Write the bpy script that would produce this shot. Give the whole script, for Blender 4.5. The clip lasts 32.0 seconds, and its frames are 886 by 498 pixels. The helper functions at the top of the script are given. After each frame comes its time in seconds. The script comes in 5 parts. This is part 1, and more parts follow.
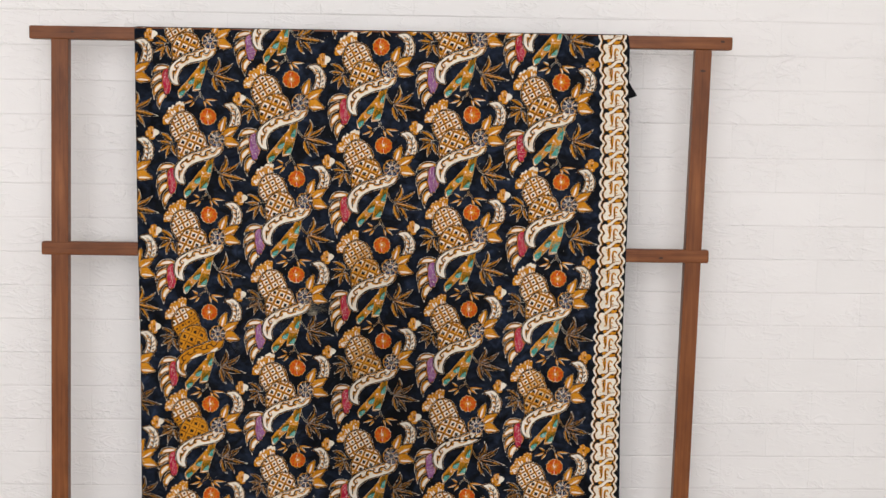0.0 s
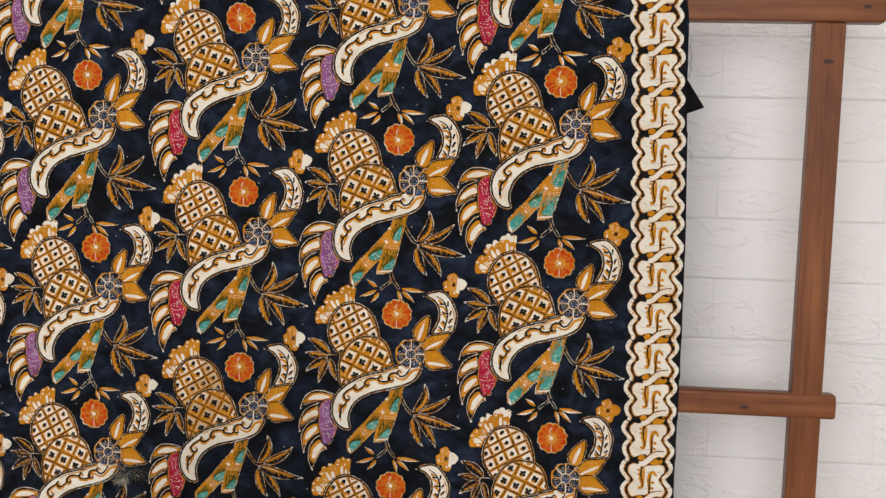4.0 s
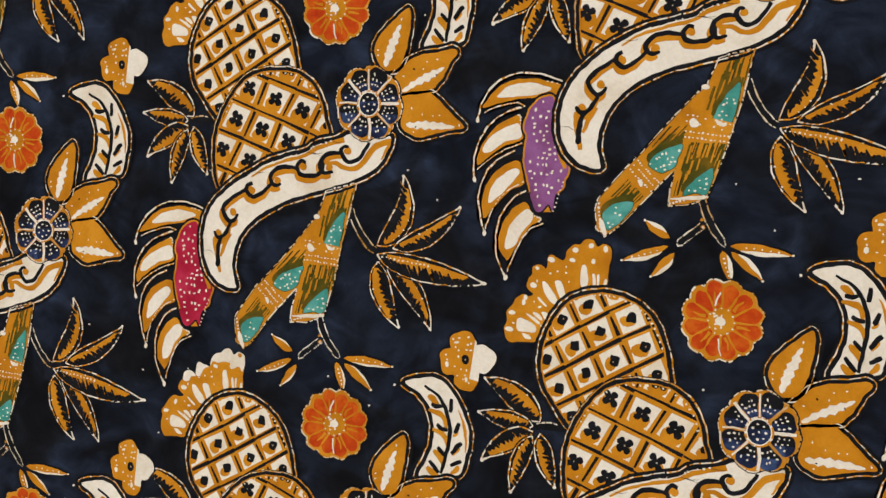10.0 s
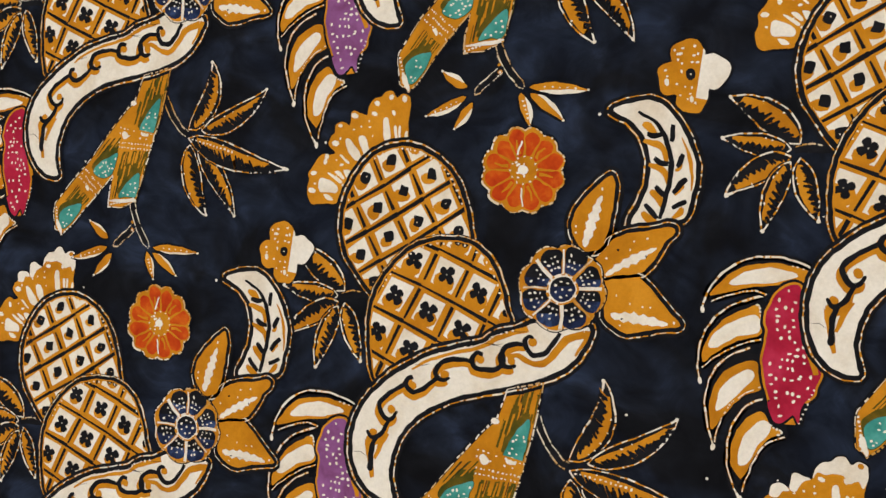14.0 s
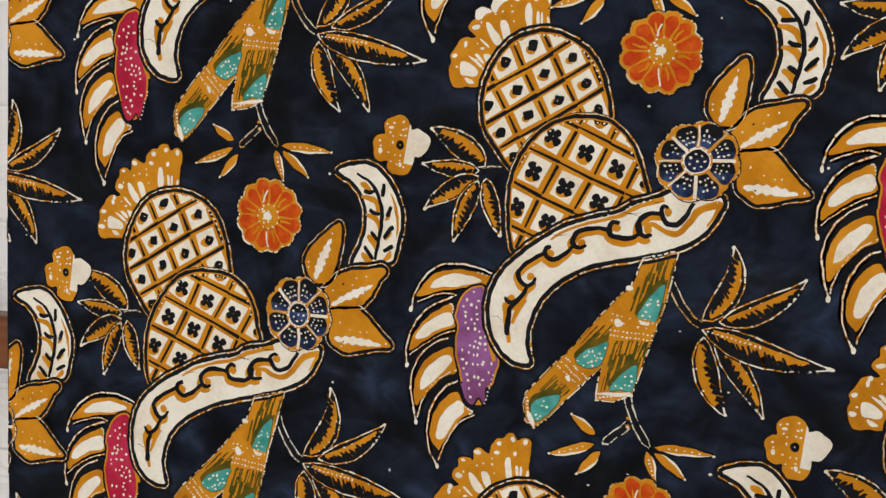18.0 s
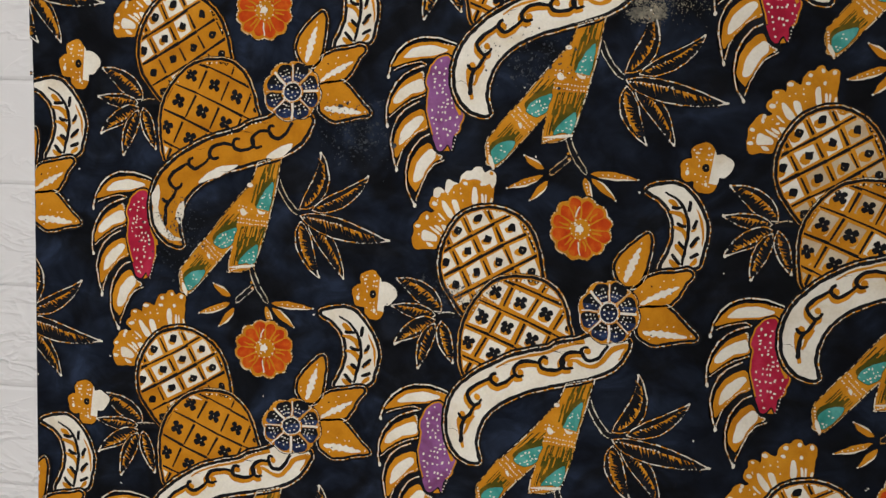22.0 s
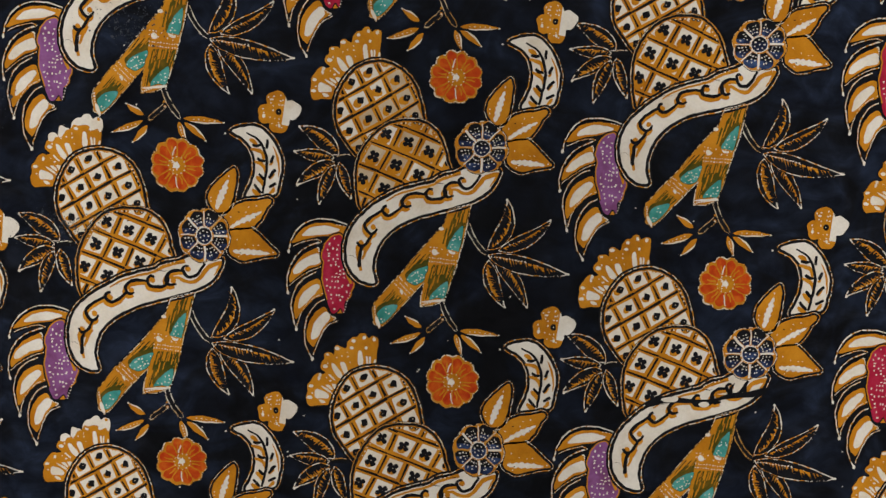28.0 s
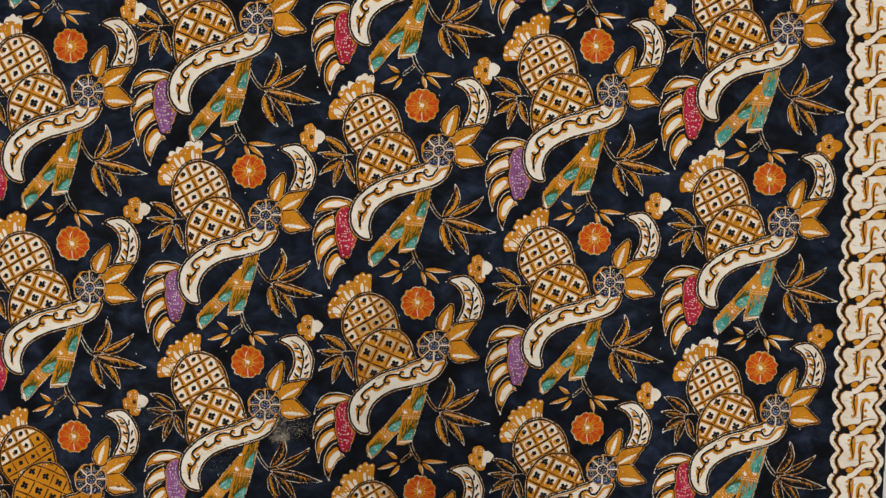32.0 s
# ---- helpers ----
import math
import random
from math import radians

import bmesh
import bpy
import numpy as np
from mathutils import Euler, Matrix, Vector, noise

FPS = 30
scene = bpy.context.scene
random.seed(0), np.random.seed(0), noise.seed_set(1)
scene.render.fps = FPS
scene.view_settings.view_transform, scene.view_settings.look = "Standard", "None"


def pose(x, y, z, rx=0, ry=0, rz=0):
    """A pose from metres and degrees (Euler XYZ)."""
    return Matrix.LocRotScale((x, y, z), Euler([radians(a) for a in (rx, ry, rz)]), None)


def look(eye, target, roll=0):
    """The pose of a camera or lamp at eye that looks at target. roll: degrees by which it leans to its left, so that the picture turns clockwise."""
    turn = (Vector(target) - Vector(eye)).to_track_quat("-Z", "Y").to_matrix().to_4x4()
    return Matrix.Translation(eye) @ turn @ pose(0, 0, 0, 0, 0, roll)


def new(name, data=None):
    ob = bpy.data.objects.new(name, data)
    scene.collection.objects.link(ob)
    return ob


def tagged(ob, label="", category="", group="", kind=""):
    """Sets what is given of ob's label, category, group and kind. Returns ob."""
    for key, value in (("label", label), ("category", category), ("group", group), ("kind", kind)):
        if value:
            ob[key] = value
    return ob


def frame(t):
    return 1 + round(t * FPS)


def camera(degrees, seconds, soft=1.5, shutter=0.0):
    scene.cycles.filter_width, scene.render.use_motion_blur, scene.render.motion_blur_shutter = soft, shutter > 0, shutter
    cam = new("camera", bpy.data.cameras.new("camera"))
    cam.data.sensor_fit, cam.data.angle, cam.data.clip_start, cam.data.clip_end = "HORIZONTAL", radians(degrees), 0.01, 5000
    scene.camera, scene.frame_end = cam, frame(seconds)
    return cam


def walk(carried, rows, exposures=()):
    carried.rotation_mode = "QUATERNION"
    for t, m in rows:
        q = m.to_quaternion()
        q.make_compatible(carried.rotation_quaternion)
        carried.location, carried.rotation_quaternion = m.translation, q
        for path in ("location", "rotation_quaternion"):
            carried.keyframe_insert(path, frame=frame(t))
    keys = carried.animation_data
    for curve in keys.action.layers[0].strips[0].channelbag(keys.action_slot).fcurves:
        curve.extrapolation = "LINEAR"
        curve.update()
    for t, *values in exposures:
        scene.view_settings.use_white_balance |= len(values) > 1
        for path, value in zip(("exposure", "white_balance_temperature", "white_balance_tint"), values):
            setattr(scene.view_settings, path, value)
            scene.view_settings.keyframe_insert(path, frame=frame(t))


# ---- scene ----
cam = camera(40.5, 32.0, soft=1.45)


def view(x, y, z, yaw, pitch, roll):
    """A camera pose from its place, heading, tilt and lean."""
    return pose(x, y, z, 90 + pitch, 0, yaw) @ pose(0, 0, 0, 0, 0, roll)


# seconds, place, heading, tilt, lean
PATH = [
    (0, 0.0635, -2.7191, 1.3638, -1.62, -5.34, 0.81),
    (0.5, 0.1439, -2.5845, 1.3744, -1.09, -5.17, 0.79),
    (1, 0.2152, -2.4467, 1.3744, -0.89, -5.29, 0.86),
    (1.5, 0.2721, -2.3009, 1.3691, -0.31, -5.14, 0.91),
    (2, 0.3180, -2.1264, 1.3663, 0.19, -4.44, 0.92),
    (2.5, 0.3589, -1.9704, 1.3665, 1.20, -4.33, 1.00),
    (3, 0.4024, -1.7983, 1.3716, 2.31, -3.88, 1.02),
    (3.5, 0.4216, -1.6483, 1.3720, 4.40, -3.90, 1.28),
    (5.5, 0.3929, -1.0526, 1.3969, 8.78, -2.10, 1.96),
    (6, 0.4080, -0.9304, 1.4358, 10.62, -2.40, 2.12),
    (6.5, 0.4071, -0.8497, 1.4530, 12.90, -3.02, 2.29),
    (7, 0.4072, -0.7917, 1.4570, 14.51, -3.44, 2.32),
    (7.5, 0.4073, -0.7518, 1.4544, 15.96, -3.65, 2.39),
    (8, 0.3826, -0.7069, 1.4546, 17.00, -3.67, 2.36),
    (8.5, 0.3580, -0.6582, 1.4611, 17.61, -3.77, 2.31),
    (9, 0.3264, -0.6214, 1.4677, 18.03, -3.79, 2.28),
    (9.5, 0.2885, -0.5973, 1.4741, 18.30, -3.97, 2.31),
    (10, 0.2571, -0.5813, 1.4788, 18.73, -3.69, 2.34),
    (10.5, 0.2310, -0.5710, 1.4845, 18.83, -3.79, 2.40),
    (11, 0.1839, -0.5575, 1.4808, 19.09, -3.80, 2.49),
    (11.5, 0.1435, -0.5466, 1.4805, 19.31, -3.52, 2.72),
    (12, 0.1010, -0.5355, 1.4790, 19.56, -3.50, 2.84),
    (12.5, 0.0671, -0.5167, 1.4787, 19.86, -3.53, 2.90),
    (13, 0.0245, -0.5057, 1.4757, 20.40, -3.49, 2.94),
    (13.5, -0.0072, -0.5037, 1.4779, 20.37, -3.10, 3.02),
    (14, -0.0472, -0.5130, 1.4747, 20.65, -2.66, 3.39),
    (14.5, -0.0687, -0.5221, 1.4562, 20.85, -2.23, 3.43),
    (16.5, -0.1210, -0.5631, 1.3369, 20.47, -3.98, 1.99),
    (17, -0.1082, -0.5601, 1.2999, 19.04, -3.58, 2.01),
    (17.5, -0.0991, -0.5578, 1.2630, 17.99, -3.60, 2.00),
    (18, -0.1124, -0.5619, 1.2101, 17.92, -4.03, 1.93),
    (18.5, -0.1204, -0.5793, 1.1702, 17.58, -4.22, 1.83),
    (19, -0.1366, -0.6058, 1.1302, 16.88, -4.34, 1.75),
    (19.5, -0.1456, -0.6175, 1.0965, 16.21, -4.72, 1.68),
    (20, -0.1415, -0.6252, 1.0498, 15.20, -5.03, 1.50),
    (20.5, -0.1449, -0.6378, 1.0088, 14.15, -5.83, 1.51),
    (21, -0.1420, -0.6717, 0.9705, 13.11, -6.25, 1.37),
    (21.5, -0.1341, -0.6889, 0.9333, 11.97, -6.18, 1.41),
    (22, -0.1322, -0.7180, 0.8947, 11.08, -6.13, 1.40),
    (22.5, -0.1366, -0.7498, 0.8606, 10.06, -5.95, 1.36),
    (23, -0.1454, -0.7768, 0.8279, 9.40, -5.82, 1.20),
    (23.5, -0.1510, -0.7979, 0.7982, 8.79, -5.53, 1.21),
    (24, -0.1536, -0.8125, 0.7690, 8.35, -5.23, 1.19),
    (24.5, -0.1502, -0.8207, 0.7352, 8.02, -4.72, 1.20),
    (26.5, -0.0483, -0.8202, 0.7340, 3.65, -6.29, 0.96),
    (27, -0.0292, -0.8363, 0.7767, 1.39, -6.69, 0.96),
    (27.5, -0.0202, -0.8475, 0.8300, -0.01, -6.63, 0.89),
    (28, -0.0191, -0.8536, 0.8682, -1.24, -6.24, 0.85),
    (28.5, -0.0114, -0.8598, 0.9154, -2.45, -5.82, 0.82),
    (29, -0.0176, -0.8790, 0.9724, -2.90, -5.16, 0.93),
    (29.5, -0.0200, -0.9175, 1.0286, -3.19, -4.74, 0.94),
    (30, -0.0250, -0.9874, 1.0773, -2.84, -4.18, 0.69),
    (30.5, -0.0200, -1.0627, 1.1140, -3.00, -4.04, 0.71),
    (31, -0.0188, -1.1649, 1.1635, -2.78, -3.88, 0.75),
    (31.5, -0.0290, -1.2684, 1.2177, -2.73, -4.28, 0.86),
    (32, -0.0407, -1.3719, 1.2797, -2.93, -4.18, 0.91),
]
# seconds, stops, kelvin, tint: the view darkens and warms as it closes in on the dark cloth
EXPOSURES = [
    (0.0, -0.10, 6420, 10), (3.0, -0.13, 6450, 10), (6.0, -0.18, 6600, 10), (9.0, -0.18, 6650, 10), (13.0, -0.17, 6640, 10),
    (17.0, -0.18, 6500, 8), (20.0, -0.25, 6430, 8), (22.0, -0.31, 6390, 8), (24.0, -0.36, 6380, 8), (26.5, -0.40, 6410, 10), (28.0, -0.39, 6400, 10),
    (30.0, -0.33, 6460, 10), (32.0, -0.27, 6520, 9),
]
walk(cam, [(row[0], view(*row[1:])) for row in PATH], exposures=EXPOSURES)

from mathutils import geometry

# ---- light ----
world = bpy.data.worlds.new("world")
world.use_nodes = True
world.node_tree.nodes["Background"].inputs[0].default_value = (0.9, 0.95, 1.0, 1)
world.node_tree.nodes["Background"].inputs[1].default_value = 0.05
scene.world = world


def area_lamp(name, place, target, sx, sy, watts, colour):
    data = bpy.data.lights.new(name, "AREA")
    data.shape, data.size, data.size_y, data.energy, data.color = "RECTANGLE", sx, sy, watts, colour
    ob = new(name, data)
    ob.matrix_world = look(place, target)
    return ob


WARM = (1.0, 0.98, 0.975)
# broad front light, its source unseen; panel and place are added
area_lamp("front_light", (-0.30, -4.19, 1.70), (-0.30, 0.0, 1.55), 3.8, 1.9, 112, WARM)
area_lamp("lamp_ceiling", (0.3, -2.6, 2.70), (0.2, -1.6, 0.0), 2.8, 1.6, 25, WARM)

# ---- materials ----


class Mat:
    """A small builder of node materials."""

    def __init__(self, name, rough=0.7, spec=0.3, metal=0.0):
        self.m = bpy.data.materials.new(name)
        self.m.use_nodes = True
        self.t = self.m.node_tree
        self.b = self.t.nodes["Principled BSDF"]
        self.b.inputs["Roughness"].default_value = rough
        self.b.inputs["Specular IOR Level"].default_value = spec
        self.b.inputs["Metallic"].default_value = metal

    def node(self, kind, **values):
        n = self.t.nodes.new(kind)
        for k, v in values.items():
            n.inputs[k].default_value = v
        return n

    def link(self, a, b):
        self.t.links.new(a, b)

    def coords(self, scale=(1, 1, 1), kind="Position"):
        if kind == "Position":
            g = self.t.nodes.new("ShaderNodeNewGeometry").outputs["Position"]
        else:
            g = self.t.nodes.new("ShaderNodeTexCoord").outputs[kind]
        mp = self.t.nodes.new("ShaderNodeMapping")
        mp.inputs["Scale"].default_value = scale
        self.link(g, mp.inputs["Vector"])
        return mp.outputs["Vector"]

    def noise(self, vec, scale, detail=4.0, rough=0.55, distort=0.0):
        n = self.node("ShaderNodeTexNoise", Scale=scale, Detail=detail, Roughness=rough, Distortion=distort)
        self.link(vec, n.inputs["Vector"])
        return n.outputs["Fac"]

    def ramp(self, fac, stops):
        r = self.t.nodes.new("ShaderNodeValToRGB")
        e = r.color_ramp.elements
        while len(e) < len(stops):
            e.new(0.5)
        for el, (p, c) in zip(e, stops):
            el.position, el.color = p, (*c, 1)
        self.link(fac, r.inputs["Fac"])
        return r.outputs["Color"]

    def mix(self, fac, a, b, blend="MIX"):
        n = self.t.nodes.new("ShaderNodeMix")
        n.data_type, n.blend_type = "RGBA", blend
        for sock, v in ((n.inputs["Factor"], fac), (n.inputs["A"], a), (n.inputs["B"], b)):
            if isinstance(v, (int, float)):
                sock.default_value = v
            elif isinstance(v, tuple):
                sock.default_value = (*v, 1)
            else:
                self.link(v, sock)
        return n.outputs["Result"]

    def colour(self, c):
        self.link(c, self.b.inputs["Base Color"])
        return self

    def bump(self, height, strength=0.3, dist=0.001, prev=None):
        n = self.node("ShaderNodeBump", Strength=strength, Distance=dist)
        self.link(height, n.inputs["Height"])
        if prev:
            self.link(prev, n.inputs["Normal"])
        self.link(n.outputs["Normal"], self.b.inputs["Normal"])
        return n.outputs["Normal"]


def weave(m, strength=0.25):
    """Soft unevenness of hung cotton and its fine weave."""
    v = m.coords()
    first = m.bump(m.noise(v, 9.0, 2.0), 0.5, 0.006)
    m.bump(m.noise(m.coords((1, 1, 3)), 900.0, 2.0), strength, 0.0002, first)


def painted_shade(m):
    """Distance from a patch of shade painted into the dyes, with an uneven rim."""
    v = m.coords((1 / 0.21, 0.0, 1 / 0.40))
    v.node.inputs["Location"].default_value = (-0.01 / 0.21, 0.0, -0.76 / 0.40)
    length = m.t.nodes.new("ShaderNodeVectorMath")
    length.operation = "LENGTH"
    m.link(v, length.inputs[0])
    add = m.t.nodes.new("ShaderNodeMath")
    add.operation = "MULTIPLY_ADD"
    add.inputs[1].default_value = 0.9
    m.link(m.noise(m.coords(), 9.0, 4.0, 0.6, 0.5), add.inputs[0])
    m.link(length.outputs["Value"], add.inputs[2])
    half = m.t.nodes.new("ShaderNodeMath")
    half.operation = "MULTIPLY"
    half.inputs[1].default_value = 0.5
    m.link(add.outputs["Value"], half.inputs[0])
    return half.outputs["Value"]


def shaded(m, c, deep):
    """Colour c, darkened inside the painted patch of shade."""
    factor = m.ramp(painted_shade(m), [(0.42, (deep, deep, deep)), (0.85, (1.0, 1.0, 1.0))])
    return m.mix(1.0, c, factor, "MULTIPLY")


def dye(name, low, mid, high, scale=60.0, rough=0.75, stops=(0.3, 0.5, 0.72)):
    """A printed dye that took unevenly: blotches and fine mottling."""
    m = Mat(name, rough, 0.06)
    v = m.coords()
    c = m.ramp(m.noise(v, scale, 5.0, 0.6, 0.4), list(zip(stops, (low, mid, high))))
    fine = m.noise(v, 700.0, 3.0, 0.7)
    c = m.mix(0.35, c, m.ramp(fine, [(0.3, (0.6, 0.6, 0.6)), (0.75, (1.0, 1.0, 1.0))]), "MULTIPLY")
    # every print colour carries the painted shade
    m.colour(shaded(m, c, 0.75))
    weave(m)
    return m.m


def ground_dye():
    m = Mat("indigo_ground", 0.75, 0.06)
    v = m.coords((1.0, 1.0, 1.3))
    broad = m.ramp(m.noise(v, 16.0, 3.0, 0.6, 1.2), [(0.40, (0.0060, 0.0066, 0.0088)), (0.62, (0.0140, 0.0200, 0.036))])
    cloud = m.ramp(m.noise(v, 38.0, 5.0, 0.62, 0.8), [(0.38, (0.35, 0.35, 0.38)), (0.55, (0.8, 0.82, 0.85)), (0.74, (1.75, 1.85, 2.0))])
    c = m.mix(1.0, broad, cloud, "MULTIPLY")
    # the painted shade goes deepest in the ground colour
    m.colour(shaded(m, c, 0.45))
    weave(m)
    return m.m


GROUND = ground_dye()
BLACK = dye("black_line", (0.005, 0.005, 0.006), (0.0075, 0.0075, 0.009), (0.012, 0.012, 0.015))
GOLD = dye("ochre_dye", (0.385, 0.140, 0.006), (0.495, 0.195, 0.009), (0.60, 0.255, 0.018), 38.0)
CREAM = dye("cream_cloth", (0.64, 0.55, 0.425), (0.735, 0.677, 0.575), (0.785, 0.74, 0.655), 40.0)
RED = dye("crimson_dye", (0.27, 0.008, 0.026), (0.37, 0.014, 0.042), (0.48, 0.035, 0.085), 55.0)
PURPLE = dye("violet_dye", (0.15, 0.040, 0.11), (0.225, 0.078, 0.215), (0.30, 0.12, 0.31), 55.0)
TEAL = dye("turquoise_dye", (0.022, 0.17, 0.14), (0.055, 0.28, 0.24), (0.13, 0.39, 0.35), 70.0)
GREEN = dye("olive_dye", (0.030, 0.042, 0.006), (0.075, 0.062, 0.007), (0.17, 0.095, 0.008), 60.0)
ORANGE = dye("vermilion_dye", (0.36, 0.026, 0.005), (0.47, 0.055, 0.006), (0.57, 0.13, 0.010), 110.0)
BLUE = dye("blue_dye", (0.006, 0.007, 0.013), (0.013, 0.020, 0.056), (0.050, 0.090, 0.21), 95.0)
WAX = dye("wax_line", (0.48, 0.24, 0.05), (0.66, 0.58, 0.44), (0.74, 0.70, 0.62), 26.0, 0.75, (0.42, 0.53, 0.64))
CHALK = dye("chalky_scuff", (0.06, 0.055, 0.05), (0.17, 0.155, 0.12), (0.40, 0.34, 0.24), 200.0)
TAN = dye("tan_wash", (0.44, 0.30, 0.17), (0.52, 0.40, 0.26), (0.60, 0.50, 0.36), 50.0)
DUST = dye("blue_grey_dust", (0.018, 0.022, 0.028), (0.035, 0.04, 0.048), (0.08, 0.085, 0.09), 120.0)
INKS = [GROUND, BLACK, GOLD, CREAM, RED, PURPLE, TEAL, GREEN, ORANGE, BLUE, WAX, CHALK, TAN, DUST]
K, G, W, R, P, T, N, O, B, U, C, A, F = range(1, 14)


def wood():
    m = Mat("brown_varnished_wood", 0.40, 0.22)
    v = m.coords((1, 1, 1), "Object")
    v2 = m.coords((1.6, 40.0, 40.0), "Object")
    grain = m.noise(v2, 3.0, 5.0, 0.6, 0.6)
    c = m.ramp(grain, [(0.25, (0.100, 0.030, 0.0085)), (0.5, (0.160, 0.052, 0.0160)), (0.8, (0.235, 0.088, 0.028))])
    blot = m.ramp(m.noise(m.coords((0.6, 2.0, 2.0), "Object"), 9.0, 4.0, 0.6, 0.8), [(0.3, (0.62, 0.58, 0.56)), (0.5, (0.95, 0.93, 0.92)), (0.72, (1.2, 1.22, 1.22))])
    m.colour(m.mix(1.0, c, blot, "MULTIPLY"))
    m.bump(grain, 0.2, 0.001)
    return m.m


def foam():
    m = Mat("white_foam_brick", 0.48, 0.4)
    v = m.coords((1, 1, 1))
    wide = m.coords((1, 1, 2.2))
    tint = m.ramp(m.noise(v, 3.0, 2.0), [(0.3, (0.79, 0.768, 0.758)), (0.7, (0.825, 0.805, 0.796))])
    info = m.t.nodes.new("ShaderNodeObjectInfo").outputs["Random"]
    m.colour(m.mix(1.0, tint, m.ramp(info, [(0.0, (0.975, 0.975, 0.975)), (1.0, (1.0, 1.0, 1.0))]), "MULTIPLY"))
    a = m.bump(m.noise(wide, 14.0, 3.0, 0.5, 1.0), 0.22, 0.004)
    broad = m.ramp(m.noise(m.coords((1, 1, 2.0)), 13.0, 3.0, 0.55, 1.0), [(0.46, (0, 0, 0)), (0.50, (1, 1, 1)), (0.53, (0.25, 0.25, 0.25)), (0.60, (0, 0, 0))])
    patch = m.ramp(m.noise(m.coords((1, 1, 1.6)), 7.0, 2.0), [(0.44, (0, 0, 0)), (0.58, (1, 1, 1))])
    a = m.bump(m.mix(1.0, broad, patch, "MULTIPLY"), 0.34, 0.003, a)
    line = m.ramp(m.noise(m.coords((1, 1, 2.4)), 17.0, 2.5, 0.5, 0.8), [(0.42, (0, 0, 0)), (0.49, (1, 1, 1)), (0.55, (0, 0, 0))])
    mask = m.ramp(m.noise(m.coords((1, 1, 1.5)), 9.0, 2.0), [(0.5, (0, 0, 0)), (0.60, (1, 1, 1))])
    m.bump(m.mix(1.0, line, mask, "MULTIPLY"), 0.42, 0.0028, a)
    return m.m


def plain(name, low, high, rough=0.7, scale=3.0):
    m = Mat(name, rough, 0.3)
    v = m.coords()
    m.colour(m.ramp(m.noise(v, scale, 4.0), [(0.3, low), (0.7, high)]))
    m.bump(m.noise(v, 120.0, 2.0), 0.15, 0.001)
    return m.m


WOOD = wood()
FOAM = foam()
JOINT = plain("foam_joint", (0.74, 0.72, 0.71), (0.78, 0.765, 0.755), 0.6)
PAINT = plain("white_wall_paint", (0.74, 0.72, 0.69), (0.79, 0.77, 0.74), 0.8)
FLOOR = plain("grey_floor_tile", (0.36, 0.34, 0.32), (0.46, 0.44, 0.42), 0.35)
CEIL = plain("ceiling_paint", (0.78, 0.77, 0.75), (0.82, 0.81, 0.79), 0.85)


# ---- mesh helpers ----
def mesh_of(name, verts, faces, mats, index=None, smooth=False):
    me = bpy.data.meshes.new(name)
    me.from_pydata(verts, [], faces)
    for m in mats:
        me.materials.append(m)
    if index is not None:
        me.polygons.foreach_set("material_index", index)
    if smooth:
        me.polygons.foreach_set("use_smooth", [True] * len(me.polygons))
    me.update()
    return me


def part(name, me, parent, label="", place=(0, 0, 0)):
    ob = new(name, me)
    ob.parent = parent
    ob.location = place
    return tagged(ob, label) if label else ob


def bm_mesh(name, bm, mat):
    me = bpy.data.meshes.new(name)
    bm.to_mesh(me)
    bm.free()
    me.materials.append(mat)
    return me


def box(x0, x1, y0, y1, z0, z1, bevel=0.0, segments=2):
    bm = bmesh.new()
    bmesh.ops.create_cube(bm, size=1.0)
    for v in bm.verts:
        v.co = Vector(((x0 + x1) / 2 + v.co.x * (x1 - x0), (y0 + y1) / 2 + v.co.y * (y1 - y0), (z0 + z1) / 2 + v.co.z * (z1 - z0)))
    if bevel:
        bmesh.ops.bevel(bm, geom=bm.edges[:], offset=bevel, segments=segments, affect="EDGES", profile=0.6)
    return bm


def empty(name, label, category, place=(0, 0, 0), group=""):
    ob = new(name)
    ob.location = place
    return tagged(ob, label, category, group)


# ---- room ----
WALL_Y = 0.14
X0, X1, Y0, Y1, H = -2.3, 2.5, -4.2, WALL_Y + 0.0026, 2.75


def slab(name, x0, x1, y0, y1, z0, z1, mat, label, category):
    ob = new(name, bm_mesh(name, box(x0, x1, y0, y1, z0, z1), mat))
    return tagged(ob, label, category, kind="structure")


slab("floor", X0 - 0.1, X1 + 0.1, Y0 - 0.1, Y1 + 0.1, -0.1, 0.0, FLOOR, "plain grey tiled floor", "floor")
slab("ceiling", X0 - 0.1, X1 + 0.1, Y0 - 0.1, Y1 + 0.1, H, H + 0.1, CEIL, "plain white painted ceiling", "ceiling")
slab("wall_west", X0 - 0.1, X0, Y0, Y1, 0.0, H, PAINT, "plain white painted wall", "wall")
slab("wall_east", X1, X1 + 0.1, Y0, Y1, 0.0, H, PAINT, "plain white painted wall", "wall")
# unseen wall; its opening is added only to hold the front light
bm = bmesh.new()
for x0, x1, z0, z1 in ((X0 - 0.1, -2.22, 0.0, H), (1.62, X1 + 0.1, 0.0, H), (-2.22, 1.62, 0.0, 0.72), (-2.22, 1.62, 2.68, H)):
    piece = box(x0, x1, Y0 - 0.1, Y0, z0, z1)
    done = bpy.data.meshes.new("wall_piece")
    piece.to_mesh(done)
    piece.free()
    bm.from_mesh(done)
    bpy.data.meshes.remove(done)
tagged(new("wall_south", bm_mesh("wall_south", bm, PAINT)), "unseen white painted wall with an opening added for the front light", "wall", kind="structure")
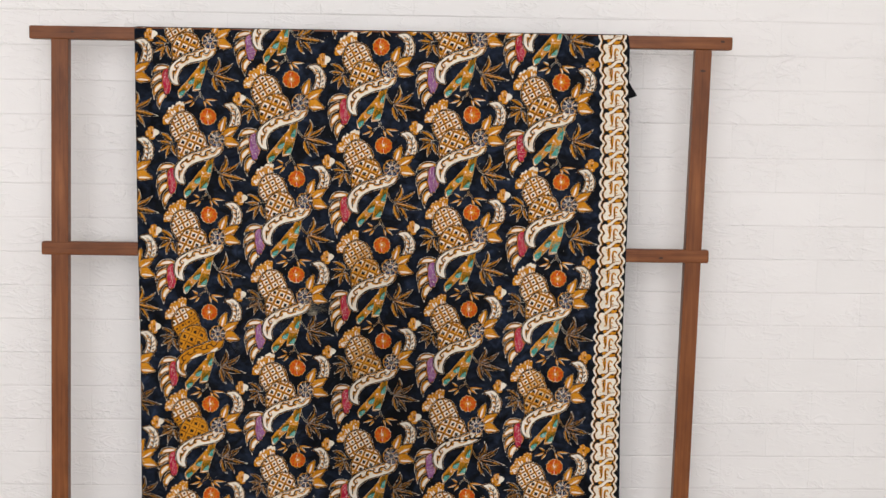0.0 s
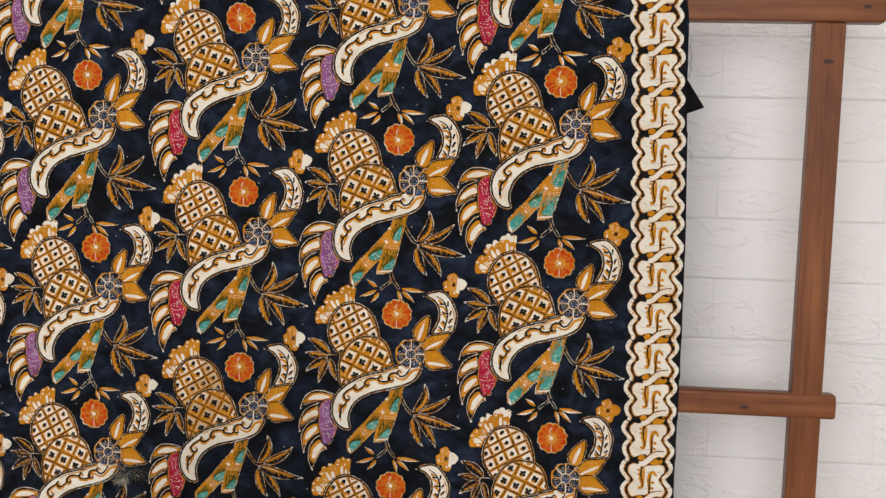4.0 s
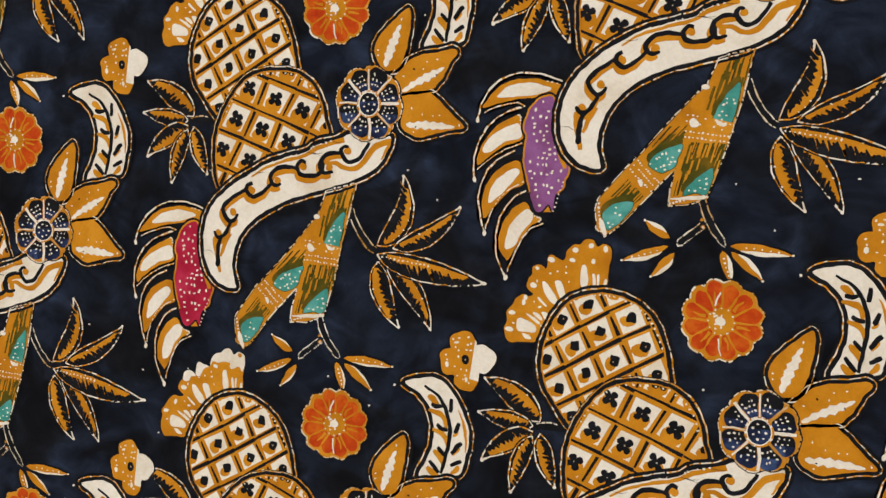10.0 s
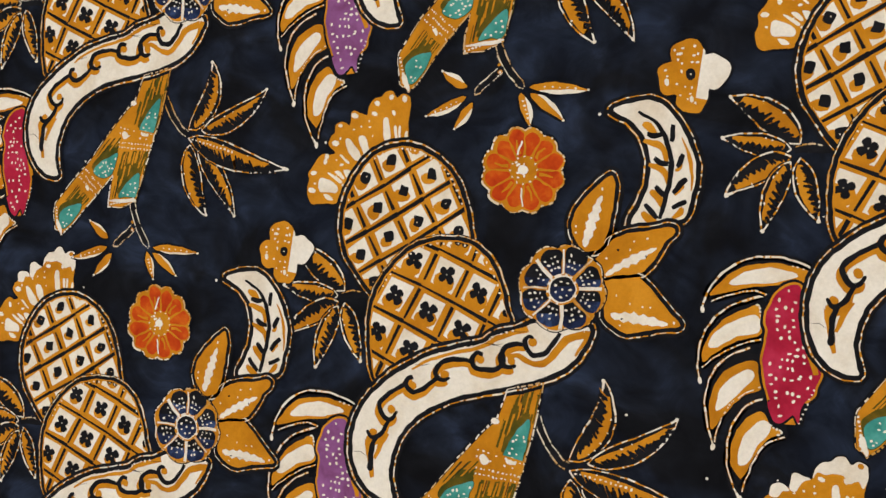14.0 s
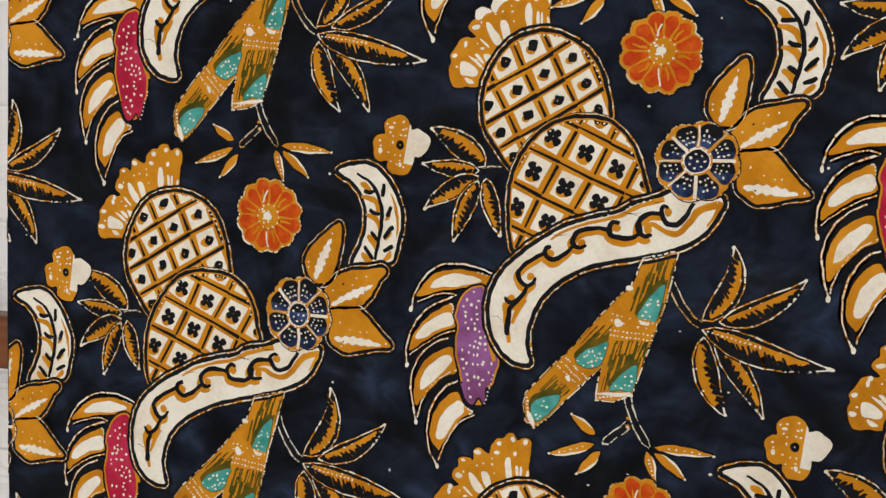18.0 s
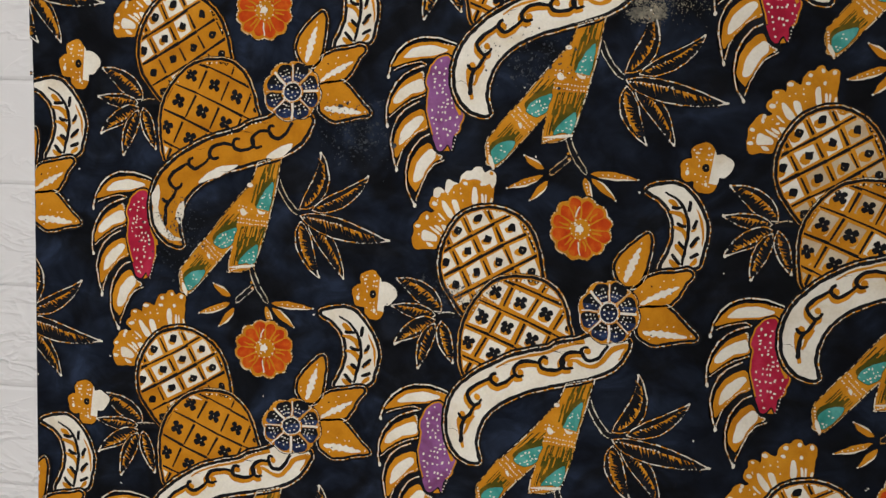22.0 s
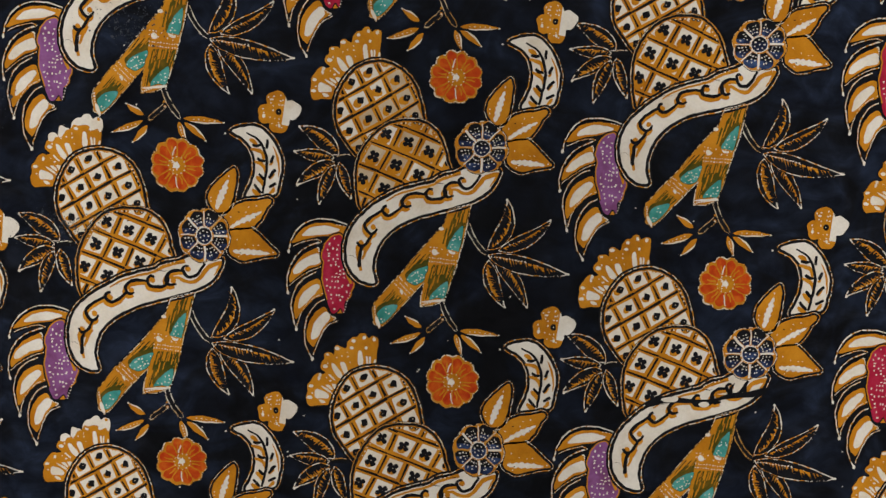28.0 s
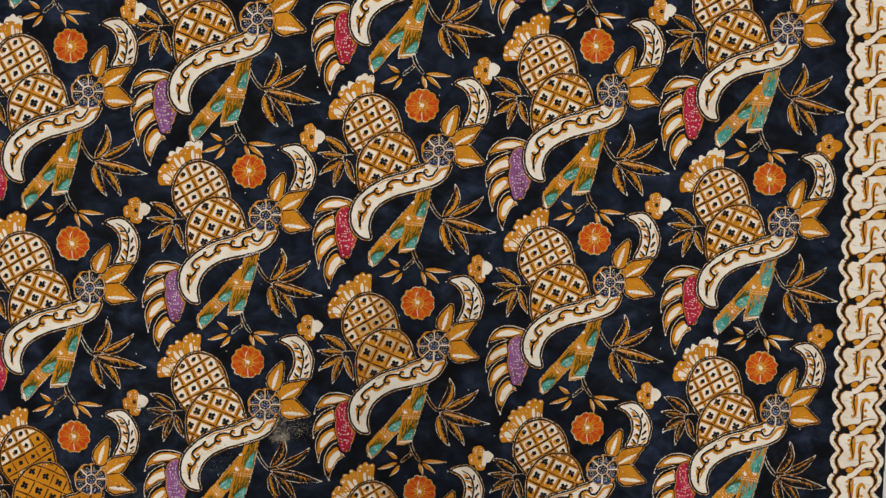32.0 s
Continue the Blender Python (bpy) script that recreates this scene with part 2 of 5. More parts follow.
wall = slab("wall_north", X0 - 0.1, X1 + 0.1, Y1, Y1 + 0.1, 0.0, H, JOINT, "white wall clad in embossed foam brick panels", "wall")


# ---- clothes rack ----
rack = empty("clothes_rack", "brown varnished wooden rack with two rails, holding the cloth", "rack")


def bar(name, a, b, wide, deep, front, bevel, label=""):
    """A bar from a to b in the plane of the rack, its own x axis along it."""
    a, b = Vector((a[0], 0, a[1])), Vector((b[0], 0, b[1]))
    n = (b - a).length
    bm = box(0, n, 0, deep, -wide / 2, wide / 2, bevel, 3)
    bmesh.ops.bisect_plane(bm, geom=bm.verts[:] + bm.edges[:] + bm.faces[:], plane_co=(n / 2, 0, 0), plane_no=(1, 0, 0))
    ob = part(name, bm_mesh(name, bm, WOOD), rack, label)
    turn = math.atan2(b.z - a.z, b.x - a.x)
    ob.matrix_basis = Matrix.Translation((a.x, front, a.z)) @ Matrix.Rotation(-turn, 4, "Y")
    for p in ob.data.polygons:
        p.use_smooth = False
    return ob


bar("upright", (-0.7190, 1.569), (-0.7426, 0.0), 0.038, 0.024, 0.0050, 0.002)
bar("upright", (0.7235, 1.567), (0.6943, 0.0), 0.0372, 0.024, 0.0050, 0.002)
bar("top_rail", (-0.786, 1.5830), (0.788, 1.5820), 0.029, 0.032, 0.0030, 0.004)
KNOT = plain("wood_knot", (0.022, 0.008, 0.004), (0.05, 0.018, 0.008), 0.5, 60.0)
for x, z, rx, rz, y in ((0.7225, 1.520, 0.0062, 0.0030, 0.0044), (0.765, 1.586, 0.0045, 0.0028, 0.0024), (0.640, 1.094, 0.0050, 0.0022, 0.0030), (-0.690, 1.585, 0.0040, 0.0022, 0.0024)):
    rim = [(x + rx * math.cos(k * 0.5236) * (1 + 0.2 * math.sin(3 * k)), y, z + rz * math.sin(k * 0.5236)) for k in range(12)]
    sides = [(k, 12 + k, 12 + (k + 1) % 12, (k + 1) % 12) for k in range(12)]
    part("knot", mesh_of("knot", rim + [(p[0], p[1] + 0.003, p[2]) for p in rim], [tuple(range(12))] + sides, [KNOT]), rack, "dark oval knot in the wood")
bar("cross_rail", (-0.767, 1.1010), (0.751, 1.0980), 0.0305, 0.026, 0.0036, 0.005)

# ---- drawing with dyes: flat shapes in millimetres, laid one over another ----


def smooth_line(pts, closed=True, steps=5):
    """A Catmull-Rom curve through the points."""
    n, out = len(pts), []
    for i in range(n if closed else n - 1):
        p = [pts[(i + k) % n] if closed else pts[min(max(i + k, 0), n - 1)] for k in (-1, 0, 1, 2)]
        for s in range(steps):
            t = s / steps
            out.append(tuple(0.5 * (2 * p[1][k] + (p[2][k] - p[0][k]) * t + (2 * p[0][k] - 5 * p[1][k] + 4 * p[2][k] - p[3][k]) * t * t + (3 * p[1][k] - p[0][k] - 3 * p[2][k] + p[3][k]) * t**3) for k in (0, 1)))
    if not closed:
        out.append(tuple(pts[-1]))
    return out


def area(pts):
    return 0.5 * sum(a[0] * b[1] - b[0] * a[1] for a, b in zip(pts, pts[1:] + pts[:1]))


def normals(pts, closed):
    out, n = [], len(pts)
    for i in range(n):
        a = pts[i - 1] if closed or i else pts[i]
        b = pts[(i + 1) % n] if closed or i < n - 1 else pts[i]
        dx, dy = b[0] - a[0], b[1] - a[1]
        l = math.hypot(dx, dy) or 1
        out.append((dy / l, -dx / l))
    return out


def grow(pts, d):
    """The closed line pushed outwards by d."""
    s = d if area(pts) > 0 else -d
    return [(p[0] + s * m[0], p[1] + s * m[1]) for p, m in zip(pts, normals(pts, True))]


def clip(subject, hull):
    """The part of a polygon inside a convex one."""
    hull = hull if area(hull) > 0 else hull[::-1]
    out = list(subject)
    for a, b in zip(hull, hull[1:] + hull[:1]):
        side = lambda p: (b[0] - a[0]) * (p[1] - a[1]) - (b[1] - a[1]) * (p[0] - a[0])
        src, out = out, []
        for p, q in zip(src, src[1:] + src[:1]):
            sp, sq = side(p), side(q)
            if sp >= 0:
                out.append(p)
            if sp * sq < 0:
                t = sp / (sp - sq)
                out.append((p[0] + t * (q[0] - p[0]), p[1] + t * (q[1] - p[1])))
        if len(out) < 3:
            return []
    return out


def convex(pts):
    """The convex hull of points, anticlockwise."""
    pts = sorted(set(pts))
    out = []
    for line in (pts, pts[::-1]):
        half = []
        for p in line:
            while len(half) > 1 and (half[-1][0] - half[-2][0]) * (p[1] - half[-2][1]) - (half[-1][1] - half[-2][1]) * (p[0] - half[-2][0]) <= 0:
                half.pop()
            half.append(p)
        out += half[:-1]
    return out


class Ink:
    """Collects dyed shapes; each one lies a hair above the one before."""

    def __init__(self, rank=0):
        self.v, self.f, self.m, self.g, self.h = [], [], [], [], 0.0004 + rank * 0.00012

    def up(self):
        self.h += 0.000006

    def tris(self, pts, mat):
        if len(pts) < 3:
            return
        base = len(self.v)
        self.v += [(p[0] / 1000, -self.h, p[1] / 1000) for p in pts]
        flip = area(pts) < 0
        for t in geometry.tessellate_polygon([[Vector((p[0], p[1], 0)) for p in pts]]):
            a, b, c = (pts[i] for i in t)
            cross = (b[0] - a[0]) * (c[1] - a[1]) - (b[1] - a[1]) * (c[0] - a[0])
            if abs(cross) > 1e-9:
                self.f.append([base + i for i in (t if cross > 0 else t[::-1])])
                self.m.append(mat)
                self.g.append(base)

    def fill(self, pts, mat, curve=True, grown=0.0):
        pts = smooth_line(pts) if curve else list(pts)
        if grown:
            pts = grow(pts, grown)
        self.tris(pts, mat)
        self.up()
        return pts

    def strip(self, pts, wide, mat, closed=False):
        """A line of that width; wide may be a function of the way along, 0 to 1."""
        ns, n, base = normals(pts, closed), len(pts), len(self.v)
        for i, (p, m) in enumerate(zip(pts, ns)):
            w = (wide(i / max(n - 1, 1)) if callable(wide) else wide) / 2
            self.v += [((p[0] + s * w * m[0]) / 1000, -self.h, (p[1] + s * w * m[1]) / 1000) for s in (1, -1)]
        for i in range(n if closed else n - 1):
            a, b = base + 2 * i, base + 2 * ((i + 1) % n)
            self.f.append([a, b, b + 1, a + 1])
            self.m.append(mat)
            self.g.append(base)

    def stroke(self, pts, wide, mat, closed=False, curve=True):
        pts = smooth_line(pts, closed) if curve else list(pts)
        self.strip(pts, wide, mat, closed)
        self.up()

    def dashes(self, pts, wide, mat, dash=4.0, gap=0.4, closed=True, seed=1):
        """A broken wax line along ready points."""
        if mat == U:
            wide, gap = wide * 0.85, gap * 1.5
        rnd = random.Random(seed)
        pts = list(pts) + ([pts[0]] if closed else [])
        run, want, on = [pts[0]], dash * rnd.uniform(0.6, 1.4), True
        for p, q in zip(pts, pts[1:]):
            l = math.hypot(q[0] - p[0], q[1] - p[1])
            pos = 0.0
            while l - pos > want:
                pos += want
                c = (p[0] + (q[0] - p[0]) * pos / l, p[1] + (q[1] - p[1]) * pos / l)
                if on:
                    self.strip(run + [c], wide * rnd.uniform(0.55, 1.35), mat)
                run, on = [c], not on
                want = dash * rnd.choice((0.35, 0.6, 0.9, 1.2, 2.6)) * rnd.uniform(0.8, 1.2) if on else gap * rnd.choice((0.5, 0.8, 1.0, 2.2)) * rnd.uniform(0.8, 1.2)
            want -= l - pos
            run.append(q)
        if on and len(run) > 1:
            self.strip(run, wide, mat)
        self.up()

    def dots(self, centres, r, mat, seed=3):
        rnd = random.Random(seed)
        for x, y in centres:
            q, e, a0 = r * rnd.uniform(0.75, 1.25), rnd.uniform(0.75, 1.3), rnd.uniform(0, 6)
            self.tris([(x + q * e * math.cos(a0 + k * 1.0472), y + q / e * math.sin(a0 + k * 1.0472)) for k in range(6)], mat)
        self.up()

    def warp(self, seed):
        """The same drawing as another day's hand would make it: a slow drift and a fine wobble."""
        r = random.Random(seed)
        p = [r.uniform(0, 6.28) for _ in range(6)]
        out = copy_ink(self)
        for i, (x, y, z) in enumerate(self.v):
            u, w = x * 1000, z * 1000
            dx = 0.55 * math.sin(u / 11 + w / 17 + p[0]) + 0.16 * math.sin(u / 1.9 + w / 1.5 + p[1]) + 0.09 * math.sin(w / 0.8 + p[4])
            dz = 0.55 * math.sin(w / 12 - u / 15 + p[2]) + 0.16 * math.sin(u / 1.6 - w / 2.0 + p[3]) + 0.09 * math.sin(u / 0.8 + p[5])
            out.v[i] = (x + dx / 1000, y, z + dz / 1000)
        return out

    def mesh(self, name, swap=None, share=1.0, below=None):
        """One mesh of it all; swap changes dyes, on a share of the shapes alone, those lower than below millimetres more often."""
        def turns(g, f):
            low = below is not None and sum(self.v[i][2] for i in f) * 1000 / len(f) < below
            return random.Random(g).random() < (0.92 if low else share)
        idx = [swap.get(i, i) if turns(g, f) else i for i, g, f in zip(self.m, self.g, self.f)] if swap else self.m
        used = sorted(set(idx))
        return mesh_of(name, self.v, self.f, [INKS[i] for i in used], [used.index(i) for i in idx])


def copy_ink(ink):
    out = Ink()
    out.v, out.f, out.m, out.g, out.h = list(ink.v), ink.f, ink.m, ink.g, ink.h
    return out


def along(pts, t):
    """The point at share t of a line."""
    i = min(int(t * (len(pts) - 1)), len(pts) - 2)
    s = t * (len(pts) - 1) - i
    return tuple(pts[i][k] + s * (pts[i + 1][k] - pts[i][k]) for k in (0, 1))


def scatter(hull, step, seed, keep=0.8):
    """Loose points on a jittered grid inside a polygon."""
    rnd = random.Random(seed)
    xs, ys = [p[0] for p in hull], [p[1] for p in hull]
    out = []
    y = min(ys)
    while y < max(ys):
        x = min(xs)
        while x < max(xs):
            q = (x + rnd.uniform(-0.35, 0.35) * step, y + rnd.uniform(-0.35, 0.35) * step)
            inside = False
            for a, b in zip(hull, hull[1:] + hull[:1]):
                if (a[1] > q[1]) != (b[1] > q[1]) and q[0] < (b[0] - a[0]) * (q[1] - a[1]) / (b[1] - a[1]) + a[0]:
                    inside = not inside
            if inside and rnd.random() < keep:
                out.append(q)
            x += step
        y += step
    return out


def ellipse(cx, cy, rx, ry, n=28, wave=0.0, lobes=0, turn=0.0):
    return [(cx + (rx + wave * abs(math.sin(lobes * a / 2))) * math.cos(a + turn), cy + (ry + wave * abs(math.sin(lobes * a / 2))) * math.sin(a + turn)) for a in (2 * math.pi * k / n for k in range(n))]


def blade(base, tip, wide, bend):
    """The outline of a leaf from base to tip; bend pushes its middle to the left of the way. Also gives the midrib."""
    dx, dy = tip[0] - base[0], tip[1] - base[1]
    l = math.hypot(dx, dy)
    nx, ny = -dy / l, dx / l
    rib = []
    for k in range(13):
        t = k / 12
        b = bend * 4 * t * (1 - t)
        rib.append((base[0] + dx * t + nx * b, base[1] + dy * t + ny * b))
    ns = normals(rib, False)
    w = [wide / 2 * (math.sin(math.pi * min(1, (k / 12) ** 0.75)) ** 0.9) for k in range(13)]
    one = [(p[0] + n[0] * q, p[1] + n[1] * q) for p, n, q in zip(rib, ns, w)]
    two = [(p[0] - n[0] * q, p[1] - n[1] * q) for p, n, q in zip(rib, ns, w)]
    return one + two[-2:0:-1], rib, ns, w


def toothed_leaf(ink, base, tip, wide, bend, side=1, seed=1, dark=False):
    """A dark leaf with an ochre edge, white at the tip, and a hatched ochre half."""
    rnd = random.Random(seed)
    shape, rib, ns, w = blade(base, tip, wide * 1.1, bend)
    ink.fill(shape, K, False, 1.0)
    ink.dashes(shape, 0.6, G, 7.0, 0.25, True, seed)
    ink.dashes(shape, 0.6, W, 2.6, 2.2, True, seed + 3)
    k0 = rnd.choice((8, 9, 10))
    ink.dashes(shape[k0:12], 0.8, W, 5.0, 0.3, False, seed)
    ink.dashes(shape[12:14 + rnd.choice((0, 1))], 0.8, W, 5.0, 0.3, False, seed)
    ink.tris(ellipse(*along([base, tip], 0.98), 0.9, 0.9, 7), W)
    ink.up()
    edge = rnd.uniform(0.30, 0.55) if dark else rnd.uniform(0.55, 0.80)
    near = [(p[0] + side * n[0] * q * edge, p[1] + side * n[1] * q * edge) for p, n, q in zip(rib, ns, w)]
    far = []
    t = 0.09
    while t < 0.86:
        k = min(int(t * 12), 11)
        n, q = ns[k], w[k]
        p0, p1, p2 = along(rib, t), along(rib, min(t + rnd.uniform(0.05, 0.10), 0.95)), along(rib, min(t + 0.035, 0.95))
        f = rnd.uniform(0.48, 0.86)
        g = rnd.uniform(-0.22, 0.05)
        far += [(p0[0] - side * n[0] * q * g, p0[1] - side * n[1] * q * g), (p1[0] - side * n[0] * q * f, p1[1] - side * n[1] * q * f), (p2[0] - side * n[0] * q * f * 0.5, p2[1] - side * n[1] * q * f * 0.5)]
        t += rnd.uniform(0.07, 0.105)
    ink.fill(near[1:11] + far[::-1], G, False)
    # black hatching over the ochre
    length = math.hypot(tip[0] - base[0], tip[1] - base[1])
    n_h = int(length / (2.7 if dark else 3.2))
    for i in range(n_h):
        t = 0.12 + 0.74 * (i + rnd.uniform(-0.25, 0.25)) / n_h
        k = min(max(int(t * 12), 0), 11)
        n, q = ns[k], w[k]
        p0, p1 = along(rib, min(t + 0.07, 0.98)), along(rib, max(t, 0.02))
        f = rnd.uniform(-0.05, 0.50) if dark else rnd.uniform(-0.25, 0.30)
        ink.strip([(p0[0] - side * n[0] * q * 0.8, p0[1] - side * n[1] * q * 0.8), (p1[0] + side * n[0] * q * f, p1[1] + side * n[1] * q * f)], lambda t: 2.1 - 1.2 * t, K)
        ink.h += 0.0000004
    ink.up()
    ink.dots([along(near, t) for t in (0.2, 0.27, 0.36, 0.48, 0.62) if rnd.random() < 0.6], 0.45, W, seed)


def edged(ink, pts, mat, band=2.0, line=0.55, seed=1):
    """A filled shape inside a dark band and a broken wax line."""
    curve = smooth_line(pts)
    ink.tris(grow(curve, band + 1.8), K)
    ink.up()
    ink.dashes(grow(curve, band), line * 0.95, G, 7.0, 0.6, True, seed + 50)
    ink.dashes(grow(curve, band), line * 0.8, W, 2.0, 1.9, True, seed)
    ink.tris(curve, mat)
    ink.up()
    return curve


def pale_flash(ink, a, b, wide, seed):
    """A ragged pale stroke."""
    rnd = random.Random(seed)
    n = 12
    dx, dy = b[0] - a[0], b[1] - a[1]
    l = math.hypot(dx, dy)
    nx, ny = -dy / l, dx / l
    up, dn = [], []
    for k in range(n + 1):
        t = k / n
        w = wide / 2 * math.sin(math.pi * (0.12 + 0.8 * t)) * (1.0 if k % 2 else 0.6)
        up.append((a[0] + dx * t + nx * w, a[1] + dy * t + ny * w))
        w *= rnd.uniform(0.7, 1.2)
        dn.append((a[0] + dx * t - nx * w, a[1] + dy * t - ny * w))
    ink.fill(up + dn[::-1], W, False)


# ---- the motif, drawn about the middle of its blue flower ----
def patch_of(ink, shapes, mat):
    """Several small filled shapes on one level."""
    for pts in shapes:
        ink.tris(smooth_line(pts, True, 3), mat)
    ink.up()


def draw_crown(pale=False):
    ink = Ink(0)
    right = [(-75.3, 60.4), (-75, 66.1), (-74.6, 72.2), (-74.2, 77.9), (-75.3, 80.5), (-78.6, 81.2), (-81.3, 79.8), (-83.4, 82.8), (-86.8, 82.4), (-88.9, 80.1), (-92.5, 79.5), (-95.1, 76.2), (-96.1, 72.3)]
    middle = [(-97.1, 71.6), (-99.6, 72.8), (-102.6, 73.6), (-104.5, 72), (-105, 67.3), (-106.5, 67.8), (-109.7, 68.3), (-112.4, 66.7), (-112.4, 63.1), (-113.9, 61.5), (-115.2, 58.7), (-114.4, 56.7), (-111.5, 53.9)]
    left = [(-113.5, 52.9), (-116.5, 53.6), (-119.6, 51.6), (-121.5, 48.1), (-124, 44.5), (-123.4, 41.2), (-124.4, 36.3), (-123, 31.1), (-120.6, 29), (-114.9, 30), (-108.1, 30.8)]
    hull = right + middle + left + [(-104.3, 41.7), (-98.5, 49.9), (-89, 56.8), (-81.8, 59.2)]
    ink.tris(grow(smooth_line(hull), 0.8), K)
    ink.up()
    ink.fill(hull, G)
    if pale:
        tips = [[(-95.9, 72.1), (-95.1, 76.2), (-92.5, 79.5), (-88.9, 80.1), (-86.8, 82.4), (-83.4, 82.8), (-81.3, 79.8), (-78.6, 81.2), (-75.3, 80.5), (-74.2, 77.9), (-74.4, 73.4), (-75.7, 70.3), (-77.6, 73.2), (-81.2, 71.9), (-83.7, 74.7), (-87.4, 75.4), (-91.1, 74.4), (-94.1, 74.8)], [(-105, 67.1), (-104.5, 72), (-102.6, 73.6), (-99.6, 72.8), (-96.8, 71.6), (-99.5, 70.4), (-101.2, 67.9), (-102.9, 65.4)], [(-112.4, 62.9), (-112.4, 66.7), (-109.7, 68.3), (-106.5, 67.8), (-104.9, 65.9), (-107.6, 65.2), (-109, 62.7), (-111.2, 62.2)]]
        patch_of(ink, tips, W)
        ink.dots([(-77.3, 79.6)], 1.5, G)
    flecks = [[(-87.4, 69.8), (-85.4, 70.2), (-84.2, 65.7), (-84.2, 59.9), (-86.7, 59.5), (-87.9, 64.9)], [(-100.3, 61.3), (-97.2, 61.7), (-94.7, 55.5), (-96.8, 52.7), (-98.8, 55.9)], [(-107, 60.3), (-104.5, 59.9), (-98.6, 52.3), (-101.6, 50.3), (-105.5, 55.6)], [(-118.5, 40.9), (-115.4, 41.7), (-109.3, 38.3), (-109.6, 35.3), (-113.9, 35), (-117.9, 35.4)], [(-115.7, 34), (-112.6, 33.7), (-110.6, 31.8), (-113.7, 31.6)], [(-114.3, 44.2), (-112.4, 43.9), (-107.3, 40.5), (-108.5, 39.6)], [(-111.2, 44.9), (-109.4, 45.3), (-106.2, 42.2), (-107.4, 41.5)]]
    patch_of(ink, flecks, W)
    patch_of(ink, [[(-106.9, 45.4), (-103.8, 45.6), (-102.9, 43.6), (-104.9, 42.2)], [(-82.1, 66), (-80.8, 66.1), (-80.2, 60.5), (-81.5, 60.4)], [(-79.8, 65.9), (-78.8, 66), (-78.6, 61.2), (-79.5, 60.5)], [(-76.3, 64.3), (-75.2, 64), (-75.2, 60.7), (-76.4, 60.9)], [(-109.1, 52.4), (-108, 52.7), (-104.4, 49.2), (-105.1, 48.7)]], W)
    ink.dots([(-111.6, 58.5), (-116.1, 49.8), (-121.5, 44.2)], 1.5, W, 6)
    ink.dots([(-92.2, 72.3), (-107.7, 48.2), (-82.4, 72.6)], 1.1, W, 2)
    ink.dots([(-95.1, 69), (-93.3, 61.6), (-94.6, 66.2), (-110.6, 50.5), (-109.9, 42.6), (-120.3, 39), (-106.6, 38.9), (-102.9, 64.8), (-109.5, 60.8), (-99.3, 66.2)], 0.5, W, 4)
    if not pale:
        ink.dots([(-102.6, 71.4), (-109.8, 66.6), (-77.3, 79), (-91.2, 77.1), (-84, 80.1), (-122, 35.8), (-115.3, 52.3)], 1.35, W, 2)
    return ink


def lattice_cells(c, a, b, span):
    return [(c[0] + i * a[0] + j * b[0], c[1] + i * a[1] + j * b[1]) for i in range(-span, span + 1) for j in range(-span, span + 1)]


def lattice_bars(ink, c, a, b, span, hull, wide, share, rnd):
    """Black bars along a, half way between the rows of cells."""
    n = math.hypot(*a)
    ux, uy = a[0] / n, a[1] / n
    for x, y in lattice_cells((c[0] + b[0] / 2, c[1] + b[1] / 2), a, b, span):
        l, w = n * share / 2 * rnd.uniform(0.92, 1.08), wide / 2 * rnd.uniform(0.8, 1.2)
        x, y = x + rnd.uniform(-0.3, 0.3), y + rnd.uniform(-0.3, 0.3)
        ink.tris(clip([(x - l * ux + 0.6 * w * uy, y - l * uy - 0.6 * w * ux), (x + l * ux + w * uy, y + l * uy - w * ux), (x + l * ux - w * uy, y + l * uy + w * ux), (x - l * ux - 0.6 * w * uy, y - l * uy + 0.6 * w * ux)], hull), K)
        ink.h += 0.0000003


